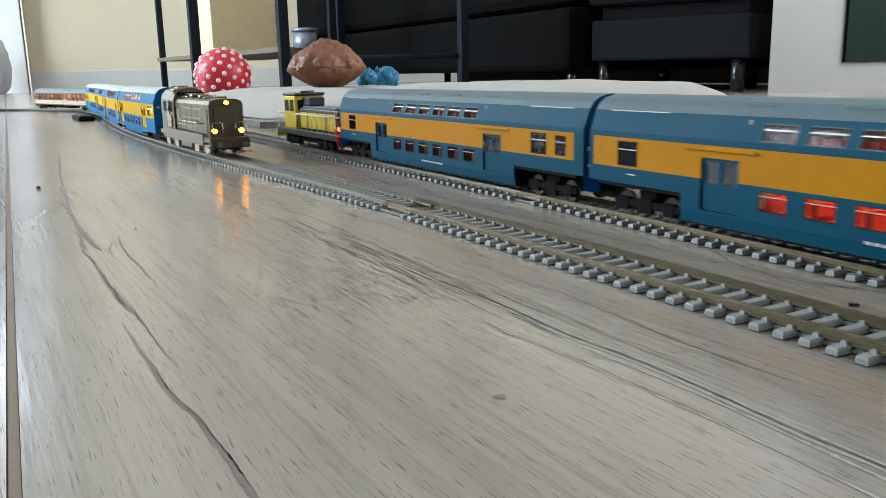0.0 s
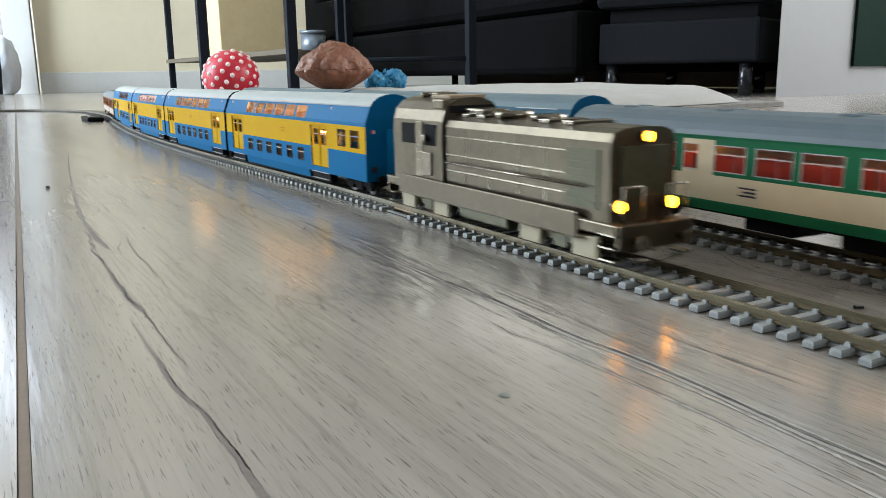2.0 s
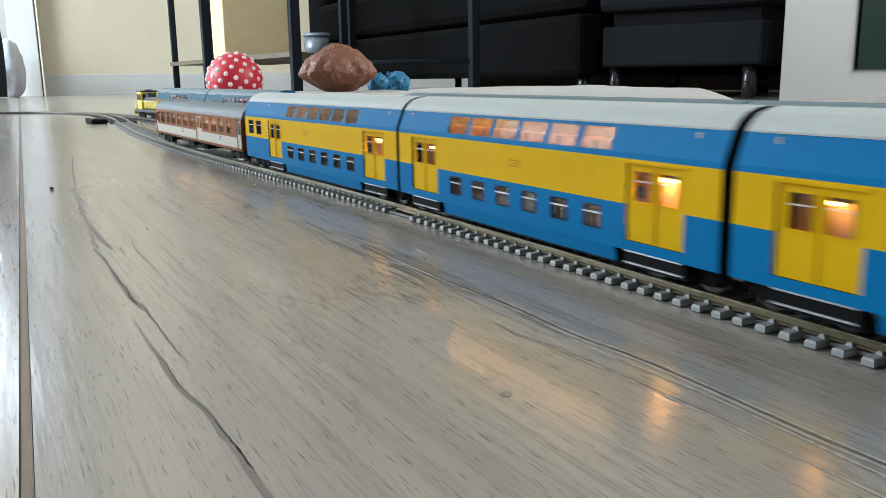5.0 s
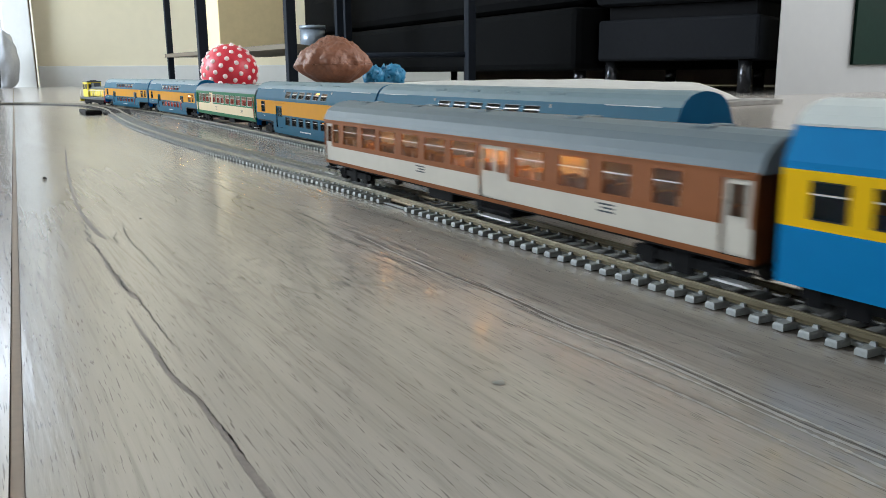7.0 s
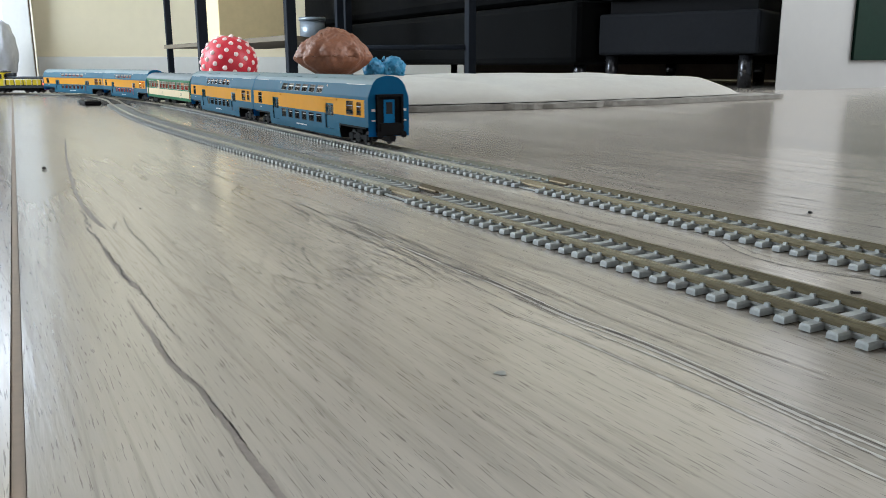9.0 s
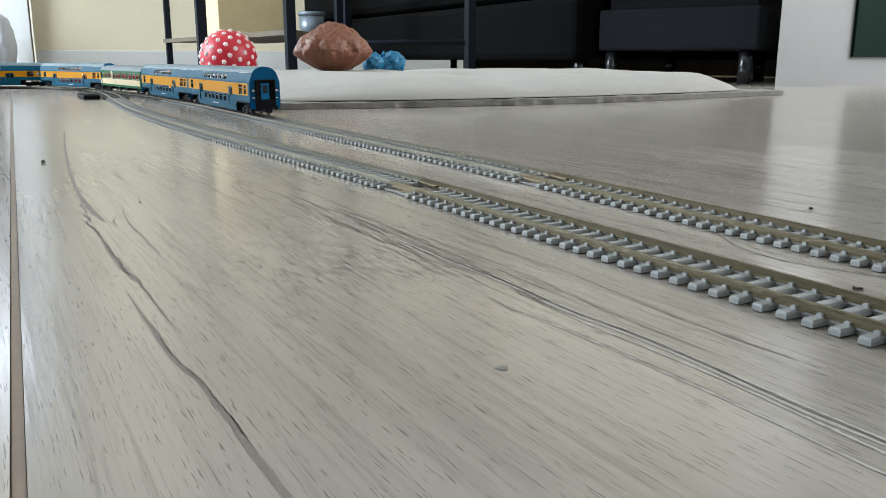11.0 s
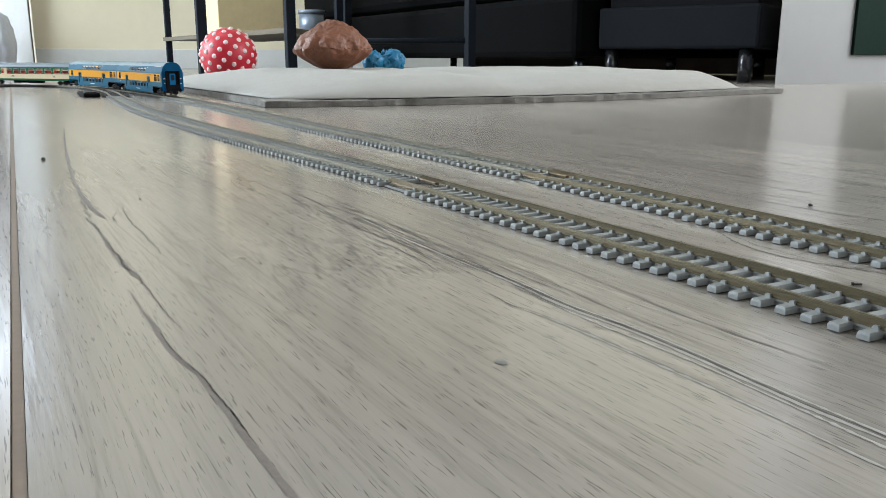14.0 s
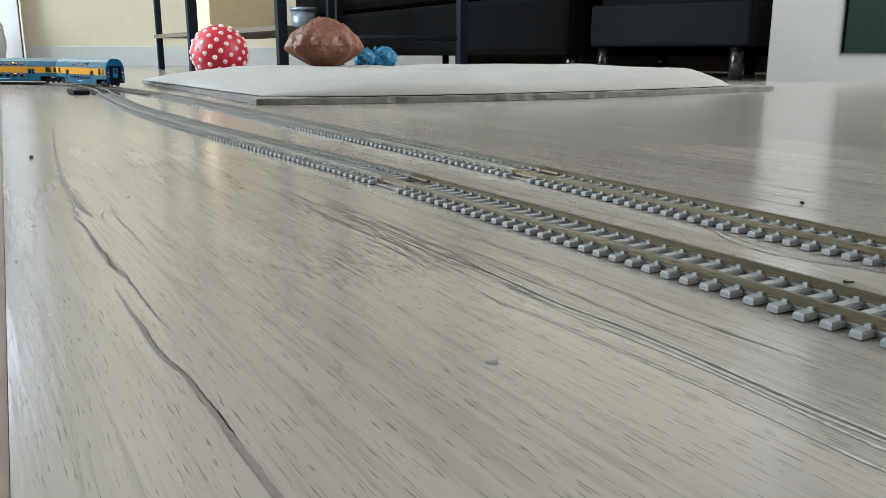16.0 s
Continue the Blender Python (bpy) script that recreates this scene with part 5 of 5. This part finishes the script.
def yellow_loco():
    """A small yellow shunting diesel: cab ahead (towards +x), long hood behind with white rails."""
    c = holder("diesel_locomotive", "small yellow and black diesel shunter with white handrails", "locomotive")
    h = 62.0
    bm = bmesh.new()
    box(bm, -h * MM, h * MM, -14.5 * MM, 14.5 * MM, 15 * MM, 20 * MM, bevel=0.5 * MM)
    part("running_board", bm, "loco_dark", c)
    bm = bmesh.new()
    box(bm, (-h + 6) * MM, 20 * MM, -10 * MM, 10 * MM, 20 * MM, 38 * MM, bevel=1.2 * MM)
    hood = part("hood", bm, "loco_dark", c)
    for s in (-1, 1):
        for x0, x1 in ((-52, -36), (-34, -18), (-16, 0), (2, 17)):
            bm = bmesh.new()
            box(bm, x0 * MM, x1 * MM, (s * 10.2 - 0.3) * MM, (s * 10.2 + 0.3) * MM, 21.5 * MM, 34.5 * MM, bevel=0.2 * MM)
            part("hood_panel", bm, "loco_yellow", hood, "yellow hood panel")
    bm = bmesh.new()
    box(bm, -50 * MM, 16 * MM, -8.5 * MM, 8.5 * MM, 38 * MM, 39.5 * MM, bevel=0.4 * MM)
    part("hood_roof", bm, "roof_grey", hood)
    bm = bmesh.new()
    box(bm, 20 * MM, 45 * MM, -13.5 * MM, 13.5 * MM, 20 * MM, 48 * MM, bevel=0.8 * MM)
    cab = part("cab", bm, "loco_yellow", c)
    bm = bmesh.new()
    for s in (-1, 1):
        for x0, x1 in ((22.5, 31), (34, 42.5)):
            box(bm, x0 * MM, x1 * MM, (s * 13.5 - 0.25) * MM, (s * 13.5 + 0.25) * MM, 35 * MM, 44.5 * MM)
    for x in (19.8, 45.2):
        box(bm, (x - 0.25) * MM, (x + 0.25) * MM, -11 * MM, 11 * MM, 36 * MM, 44.5 * MM)
    part("cab_window", bm, "seat_grey", cab, "dark cab window")
    bm = bmesh.new()
    box(bm, 18.5 * MM, 46.5 * MM, -14 * MM, 14 * MM, 48 * MM, 50.5 * MM, bevel=1.0 * MM)
    rod(bm, (24 * MM, -6 * MM, 51 * MM), (24 * MM, 6 * MM, 51 * MM), 1.2 * MM, 8)
    box(bm, 4 * MM, 19 * MM, -7 * MM, 7 * MM, 39.5 * MM, 47 * MM, bevel=1 * MM)
    part("cab_roof", bm, "loco_dark", cab)
    bm = bmesh.new()
    box(bm, 45 * MM, 58 * MM, -8 * MM, 8 * MM, 20 * MM, 31 * MM, bevel=1 * MM)
    part("short_hood", bm, "loco_yellow", c)
    bm = bmesh.new()
    for s in (-1, 1):
        xs = list(range(-58, 20, 11))
        handrail(bm, [(-60, s * 13.5, 33), (19, s * 13.5, 33)], 0.5)
        for x in xs:
            handrail(bm, [(x, s * 13.5, 20), (x, s * 13.5, 33)], 0.45)
        handrail(bm, [(46, s * 13.5, 33), (60, s * 13.5, 33), (60, s * 13.5, 20)], 0.5)
        handrail(bm, [(-60, s * 13.5, 33), (-61, s * 4, 33), (-61, s * 4, 20)], 0.5)
    part("handrail", bm, "rail_white", c, "white handrail")
    for x in (-h, h):
        bm = bmesh.new()
        s = 1 if x > 0 else -1
        box(bm, min(x, x + s * 1.5) * MM, max(x, x + s * 1.5) * MM, -14.5 * MM, 14.5 * MM, 11 * MM, 19.5 * MM, bevel=0.4 * MM)
        part("buffer_beam", bm, "loco_yellow" if x > 0 else "ball_red", c)
        buffers(c, x + s * 1.5, 14.5)
    for y, z in ((9.5, 24.0), (-9.5, 24.0)):
        bm = bmesh.new()
        rod(bm, ((-h + 5.5) * MM, y * MM, z * MM), ((-h - 0.5) * MM, y * MM, z * MM), 1.7 * MM, 12)
        part("tail_lamp", bm, "lamp_red" if y > 0 else "ball_red", c, "red tail lamp")
    bm = bmesh.new()
    box(bm, -50 * MM, 50 * MM, -10 * MM, 10 * MM, 10 * MM, 15.5 * MM)
    part("underframe", bm, "black", c)
    for x in (-34, 34):
        bogie(c, x, 22)
    return c


# ---- the two trains ----
A1, H1 = "lamp_amber", "lamp_head"
blue1 = deck_set_coach(234, -1, "bright blue and yellow double-deck coach with an arched blue end", [(0, 6, 50.5, 2.0, A1), (-20, 6, 50.5, 2.0, A1), (-60, 4, 36, 1.5, A1)])
blue2 = deck_set_coach(200, 0, "bright blue and yellow double-deck coach with amber-lit windows", [(28, 4, 51.5, 2.4, A1), (44, 5, 51.0, 2.4, A1), (8, 4, 51.5, 1.6, A1), (-76, 3, 37, 2.4, A1), (-58, 4, 50, 2.0, A1)])
blue3 = deck_set_coach(194, 0, "bright blue and yellow double-deck coach with amber-lit windows", [(34, 4, 51.5, 2.2, A1), (-74, 3, 37, 2.6, A1), (-50, 4, 50.5, 1.6, A1)])
blue4 = deck_set_coach(230, 1, "bright blue and yellow double-deck coach with a rear end cab", [(20, 4, 51, 2.0, A1), (44, 4, 51, 2.0, A1), (-70, 4, 51, 1.6, A1)])
BW = [(-121.5, -110.5), (-101.5, -88.5), (-81.5, -66.5), (-58, -41), (-13.5, 5.5), (10.5, 28.5), (34.5, 50.5), (57.5, 74.5), (79.5, 95.5), (101.5, 119.5), (125.5, 133.0)]
brown = single_coach("brown and ivory passenger coach with a few amber-lit windows", 293, lambda x, z: 1 if 17.5 < z < 27.3 else 0, ["brown", "ivory", "brown"],
                     [(a, b, 29.8, 43.2) for a, b in BW], [(-145.5, -136), (-36.5, -16.5), (135.5, 145.5)], "ivory", "seat_brown",
                     [(88, 8, 48, 5.5, A1), (-4, 8, 48, 6.5, A1), (-50, 8, 48, 6.0, A1), (42, 8, 48, 2.5, A1)], strip_mat="lamp_dim")
# this coach is lower than the green one: squash the sides, keep the roof's curve
for ob in brown.children_recursive:
    if ob.type == "MESH" and ob.data.users == 1:
        for v in ob.data.vertices:
            z = v.co.z / MM
            v.co.z = (z if z < 15 else 15 + (z - 15) * 0.767 if z < 45 else z - 7.0) * MM
nickel = nickel_loco()


def settle(coach, tall_in, tall_out, wide):
    """Bring a coach's heights and width to their true ones."""
    for ob in coach.children_recursive:
        if ob.type == "MESH" and ob.data.users == 1:
            for v in ob.data.vertices:
                v.co.z = float(np.interp(v.co.z / MM, tall_in, tall_out)) * MM
                v.co.y *= wide


for coach in (blue1, blue2, blue3, blue4):
    settle(coach, (0, 27, 42, 53.2, 61), (0, 27, 40.6, 50.6, 57.6), 0.94)

long1 = long_deck_coach("deep blue double-deck coach with an amber band, behind the locomotive", [], "seat_red")
long2 = long_deck_coach("deep blue double-deck coach with an amber band and lit red seats", [(6, 5, 51, 2.2, A1), (-14, 4, 51, 1.6, A1)], "seat_red")
long3 = long_deck_coach("deep blue double-deck coach with an amber band and an amber lamp", [(-20, 10, 50, 2.6, H1), (-34, 11.5, 22, 2.6, H1), (-24, 11.5, 24, 1.8, H1)], "seat_grey")
long4 = long_deck_coach("deep blue double-deck coach with an amber band, at the train's end", [], "seat_grey")
GW = [(-124, -106), (-102, -84), (-78, -60), (-54, -36), (-32, -14), (-8, 8), (11, 27), (31, 46), (54, 62), (66, 81), (85, 99), (103, 118)]
green_coach = single_coach("green and cream passenger coach with red seats and a grey roof", 268,
                           lambda x, z: 0 if (z < 19.0 or (z > 29.5 and not 48 < x < 64) or z > 43.8) else 1, ["green", "cream", "green"],
                           [(a, b, 31.0, 42.0) for a, b in GW], [(-133, -127), (122, 129)], "green", "seat_red",
                           [(65, 4, 43, 2.4, A1), (90, 4, 43, 2.2, A1), (-80, 4, 43, 2.2, A1), (-30, 4, 43, 2.2, A1)], strip_mat="lamp_mid")
settle(green_coach, (0, 17, 30, 42, 57), (0, 17, 28.6, 39.2, 53.0), 1.0)
yellow = yellow_loco()
for ob in yellow.children_recursive:
    ob.data.transform(Matrix.Diagonal((1.18, 1, 1, 1)))
for coach in (long1, long2, long3, long4):
    settle(coach, (0, 22, 28, 41.5, 51, 61), (0, 22, 25.6, 38.0, 46.8, 56.2), 0.97)


def glide(ts, vs, t):
    return float(np.interp(t, ts, vs))


def lead_near(t):
    """Where the gap between the first two coaches of the near train stands."""
    return 0.169 - 0.2243 * (t - 4.0)


def lead_far(t):
    return glide((0.0, 1.5, 4.0, 7.0, 9.0, 16.0), (0.287, 0.525, 0.92, 1.394, 1.698, 2.764), t)


def stand(line, s, half):
    a, b = line.at(s - half), line.at(s + half)
    m = (a + b) / 2
    d = b - a
    return Matrix.Translation((m.x, m.y, 0)) @ Matrix.Rotation(math.atan2(d.y, d.x), 4, "Z")


def motions():
    near_train = ((nickel, -0.3445, 0.050), (blue1, -0.119, 0.098), (blue2, 0.102, 0.081), (blue3, 0.303, 0.078), (blue4, 0.5195, 0.096), (brown, 0.788, 0.118))
    far_train = ((yellow, 0.3795, 0.040), (long1, 0.149, 0.115), (long2, -0.149, 0.115), (green_coach, -0.4355, 0.106), (long3, -0.719, 0.115), (long4, -1.013, 0.115))
    for cars, line, lead in ((near_train, NEAR, lead_near), (far_train, FAR, lead_far)):
        for car, off, half in cars:
            walk(car, [(i * 0.25, stand(line, lead(i * 0.25) + off, half)) for i in range(65)])


# ---- floor boards, grain cracks and crumbs ----
def boards():
    w, n = 0.192, 0
    for i in range(-13, 20):
        x0 = i * w + 0.0008
        y = RY0 - ((i * 0.437) % 1.25 if i < 0 or i > 3 else (0.95, 0.88, 1.02, 0.90)[i])
        while y < RY1 + 0.05:
            y0, y1 = max(y, RY0), min(y + 1.25, RY1 + 0.85)
            if y1 - y0 > 0.02 and RX0 - 0.2 < x0 + w and x0 < RX1 + 0.2:
                bm = bmesh.new()
                g, bv = 0.00010, 0.00005
                lo, hi = (0.0009 if i == 0 else 0.0), (0.0013 if i == -1 else 0.0)
                xa, xb, ya, yb = x0 - 0.0008 + lo, x0 + w - 0.0008 - g - hi, y0, y1 - g
                vs = [bm.verts.new((x, y, z)) for z, e in ((-0.0085, 0), (-0.0009, 0), (0.0, bv)) for x, y in ((xa + e, ya + e), (xb - e, ya + e), (xb - e, yb - e), (xa + e, yb - e))]
                for a in (0, 4):
                    for k in range(4):
                        bm.faces.new([vs[a + k], vs[a + (k + 1) % 4], vs[a + 4 + (k + 1) % 4], vs[a + 4 + k]])
                bm.faces.new(vs[8:12])
                part("plank", bm, "floor", FLOOR).matrix_basis = BOARD_TURN
                n += 1
            y += 1.25


def crack(pts, w0, w1, mat, seed, wobble=0.0012, rag=0.5, tip=6):
    """A thin strip ragged along its length: dark grain split or painted highlight."""
    rnd = random.Random(seed)
    p = spline(pts, 14)
    bm = bmesh.new()
    rows = []
    for i, q in enumerate(p):
        u = i / (len(p) - 1)
        d = (p[min(i + 1, len(p) - 1)] - p[max(i - 1, 0)]).normalized()
        nrm = Vector((-d.y, d.x, 0))
        w = (w0 + (w1 - w0) * u) * (min(1, u * 5 + 0.1) * min(1, (1 - u) * tip + 0.04)) * rnd.uniform(1 - rag, 1 + rag)
        c = q + nrm * (wobble * noise.noise(Vector((q.y * 60, seed, 0))) + rnd.uniform(-0.3, 0.3) * wobble)
        rows.append([bm.verts.new((c.x - nrm.x * w / 2, c.y - nrm.y * w / 2, 0.00012)), bm.verts.new((c.x + nrm.x * w / 2, c.y + nrm.y * w / 2, 0.00012))])
    for a, b in zip(rows, rows[1:]):
        bm.faces.new([a[0], a[1], b[1], b[0]])
    part("grain_crack", bm, mat, FLOOR)


def pores():
    """Short open pores scattered along the grain, densest in the middle of the board."""
    rnd = random.Random(77)
    bm = bmesh.new()
    for k in range(2600):
        if k % 5:
            y = 0.20 + 0.30 * rnd.random() ** 1.1
            x = rnd.gauss(0.100 + 0.02 * (0.4 - y), 0.026)
            ok = 0.052 < x < 0.160
        else:
            y, x = rnd.uniform(0.05, 0.8), rnd.uniform(0.055, 0.40)
            ok = True
        if not ok or noise.noise(Vector((x * 25, y * 4, 2))) < -0.5:
            continue
        n = rnd.uniform(0.003, 0.010)
        w = rnd.uniform(0.00007, 0.00014)
        dx = n * rnd.gauss(0.035, 0.012)
        m = rnd.uniform(-0.00006, 0.00006)
        pts = [(x, y), (x + dx * 0.5 + m + w, y + n * 0.5), (x + dx, y + n), (x + dx * 0.5 + m - w, y + n * 0.5)]
        bm.faces.new([bm.verts.new((a, b, 0.00011)) for a, b in pts])
    tagged(part("pore", bm, "pore", FLOOR), kind="stuff")


def crumbs():
    for x, y, r in ((0.0312, 0.565, 0.0014), (0.306, 0.227, 0.0010), (0.058, 0.383, 0.0005), (0.353, 0.406, 0.0007)):
        bm = bmesh.new()
        bmesh.ops.create_icosphere(bm, subdivisions=2, radius=r)
        for v in bm.verts:
            v.co *= 1 + 0.35 * noise.noise(v.co * 900)
            v.co.z = max(v.co.z * 0.7, -r * 0.5)
        thing("crumb", bm, "speck", "tiny black crumb lying on the floor", "crumb").location = (x, y, r * 0.5 + 0.0001)
    bm = bmesh.new()
    box(bm, -0.0013, 0.0013, -0.0004, 0.0004, 0, 0.0006, bevel=0.0001)
    box(bm, -0.0016, -0.0010, -0.0006, 0.0002, 0, 0.0009, bevel=0.0001)
    ob = thing("coupling_hook", bm, "speck", "small black plastic hook lying between the tracks", "hook")
    ob.location, ob.rotation_euler = (0.208, 0.137, 0.0002), (0, 0, radians(-32))
    bm = bmesh.new()
    v = [bm.verts.new((0.0012 * math.cos(a) * (1 + 0.3 * math.sin(3 * a)), 0.0016 * math.sin(a) * (1 + 0.2 * math.cos(2 * a)), 0)) for a in [i * 0.3927 for i in range(16)]]
    bm.faces.new(v)
    ob = part("stain", bm, "grey_spot", FLOOR)
    ob.location = (0.089, 0.135, 0.00014)


boards()
pores()
# the board beside the seam: tapering veins that end in splits
crack([(0.066, 0.832), (0.050, 0.636), (0.0386, 0.461), (0.0369, 0.381), (0.0385, 0.342)], 0.0012, 0.0021, "vein", 1, 0.0004, 0.25, 12)
crack([(0.0352, 0.399), (0.0336, 0.365), (0.0328, 0.335), (0.0333, 0.310)], 0.0005, 0.0007, "crack", 2, 0.0022, 0.6)
crack([(0.0335, 0.318), (0.0328, 0.291), (0.0331, 0.265), (0.0345, 0.241)], 0.0008, 0.0015, "vein", 3, 0.0010, 0.5, 9)
crack([(0.0337, 0.312), (0.0331, 0.288), (0.0334, 0.265), (0.0348, 0.243)], 0.0003, 0.0004, "crack", 21, 0.0014, 0.6)
crack([(0.0351, 0.253), (0.0347, 0.237), (0.0349, 0.209), (0.0351, 0.186)], 0.0004, 0.0002, "crack", 4, 0.0010)
crack([(0.0298, 0.235), (0.0302, 0.203), (0.0302, 0.177), (0.032, 0.158), (0.0327, 0.139), (0.0328, 0.121), (0.0332, 0.104), (0.034, 0.06)], 0.0008, 0.0014, "vein", 5, 0.0005, 0.22)
crack([(0.0306, 0.205), (0.0307, 0.177), (0.0325, 0.157), (0.0332, 0.138), (0.0333, 0.120)], 0.0002, 0.0003, "crack", 22, 0.0006, 0.7)
crack([(0.0440, 0.358), (0.0424, 0.344), (0.0411, 0.328)], 0.0004, 0.0003, "crack", 14, 0.0014)
crack([(0.0502, 0.381), (0.0465, 0.342), (0.0467, 0.302), (0.0461, 0.257)], 0.0004, 0.0002, "crack", 6, 0.0014)
# the long split across the middle board, with pale highlights painted along its lips
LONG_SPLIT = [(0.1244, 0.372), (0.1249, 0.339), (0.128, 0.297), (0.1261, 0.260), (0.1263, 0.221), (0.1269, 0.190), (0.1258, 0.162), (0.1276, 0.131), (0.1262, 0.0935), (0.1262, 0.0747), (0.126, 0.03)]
crack(LONG_SPLIT, 0.0004, 0.0005, "crack", 7, 0.0004, 0.7)
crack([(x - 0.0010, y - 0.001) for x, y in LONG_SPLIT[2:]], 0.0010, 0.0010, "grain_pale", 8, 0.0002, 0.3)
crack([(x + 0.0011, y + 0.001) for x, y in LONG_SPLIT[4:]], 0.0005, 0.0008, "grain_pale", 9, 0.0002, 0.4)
crack([(0.1281, 0.348), (0.1314, 0.305), (0.1324, 0.266), (0.1315, 0.234), (0.1285, 0.208), (0.1259, 0.187)], 0.0003, 0.0004, "crack", 10, 0.0016, 0.7)
crack([(0.1139, 0.323), (0.1183, 0.285), (0.1198, 0.254), (0.1219, 0.228)], 0.0003, 0.0003, "crack", 11, 0.0016, 0.7)
# more flat strips painted as pale highlights along the grain
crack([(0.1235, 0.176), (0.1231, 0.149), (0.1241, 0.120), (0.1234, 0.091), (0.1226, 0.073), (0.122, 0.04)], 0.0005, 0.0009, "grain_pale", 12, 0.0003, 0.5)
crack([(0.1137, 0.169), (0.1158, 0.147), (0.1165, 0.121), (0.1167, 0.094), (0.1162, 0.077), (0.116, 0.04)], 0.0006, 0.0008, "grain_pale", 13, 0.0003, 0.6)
crack([(0.1145, 0.168), (0.1166, 0.146), (0.1174, 0.120), (0.1177, 0.094)], 0.0002, 0.0003, "vein", 15, 0.0004, 0.7)
crack([(0.139, 0.33), (0.136, 0.26), (0.137, 0.20), (0.134, 0.15), (0.1345, 0.10)], 0.0003, 0.0004, "vein", 16, 0.0004, 0.7)
crack([(0.150, 0.30), (0.148, 0.24), (0.149, 0.19), (0.146, 0.14), (0.147, 0.09)], 0.0003, 0.0005, "vein", 17, 0.0004, 0.7)
# between the two lines and beyond them
crack([(0.2362, 0.226), (0.2293, 0.207), (0.2196, 0.1835), (0.2199, 0.162), (0.2268, 0.141), (0.230, 0.11)], 0.0006, 0.0007, "crack", 18, 0.0010, 0.6)
crack([(0.236, 0.215), (0.228, 0.197), (0.2235, 0.176), (0.2245, 0.155), (0.231, 0.136)], 0.0003, 0.0004, "crack", 19, 0.0012, 0.6)
crack([(0.231, 0.33), (0.2296, 0.278), (0.2263, 0.242), (0.2278, 0.228)], 0.0004, 0.0004, "crack", 20, 0.0012)
crack([(0.216, 0.36), (0.2175, 0.30), (0.216, 0.26), (0.219, 0.21)], 0.0004, 0.0005, "vein", 23, 0.0012, 0.6)
crack([(0.309, 0.438), (0.3044, 0.3235), (0.2985, 0.237), (0.303, 0.191), (0.304, 0.14)], 0.0005, 0.0007, "crack", 24, 0.0012, 0.6)
crack([(0.303, 0.395), (0.3051, 0.333), (0.3072, 0.291), (0.306, 0.23)], 0.0004, 0.0005, "crack", 25, 0.0014, 0.6)
crack([(0.3668, 0.429), (0.3402, 0.318), (0.3362, 0.2545), (0.3415, 0.216)], 0.0005, 0.0008, "crack", 26, 0.0016, 0.6)
crack([(0.322, 0.46), (0.318, 0.36), (0.315, 0.28), (0.318, 0.2)], 0.0005, 0.0006, "vein", 27, 0.0016, 0.6)
crack([(0.40, 0.60), (0.372, 0.48), (0.358, 0.36), (0.352, 0.26)], 0.0006, 0.0009, "crack", 28, 0.002, 0.6)
rnd = random.Random(5)
for k in range(26):
    x, y0, n = rnd.uniform(0.29, 0.78), rnd.uniform(0.16, 0.55), rnd.uniform(0.10, 0.32)
    y0 += (x - 0.29) * 0.9
    crack([(x + rnd.uniform(-0.006, 0.006) + 0.035 * j * n / 4, y0 + j * n / 4) for j in range(5)], rnd.uniform(0.0003, 0.0006), rnd.uniform(0.0004, 0.0010), rnd.choice(("crack", "vein", "vein")), 40 + k, 0.0012, 0.7)
for k in range(34):
    y0, n = rnd.uniform(0.15, 0.34), rnd.uniform(0.015, 0.06)
    x = 0.124 + rnd.gauss(0.0, 0.007)
    crack([(x + rnd.uniform(-0.0006, 0.0006) + 0.03 * j * n / 3, y0 + j * n / 3) for j in range(4)], rnd.uniform(0.0002, 0.0004), rnd.uniform(0.0002, 0.0005), "crack", 120 + k, 0.0004, 0.7)
crumbs()

motions()
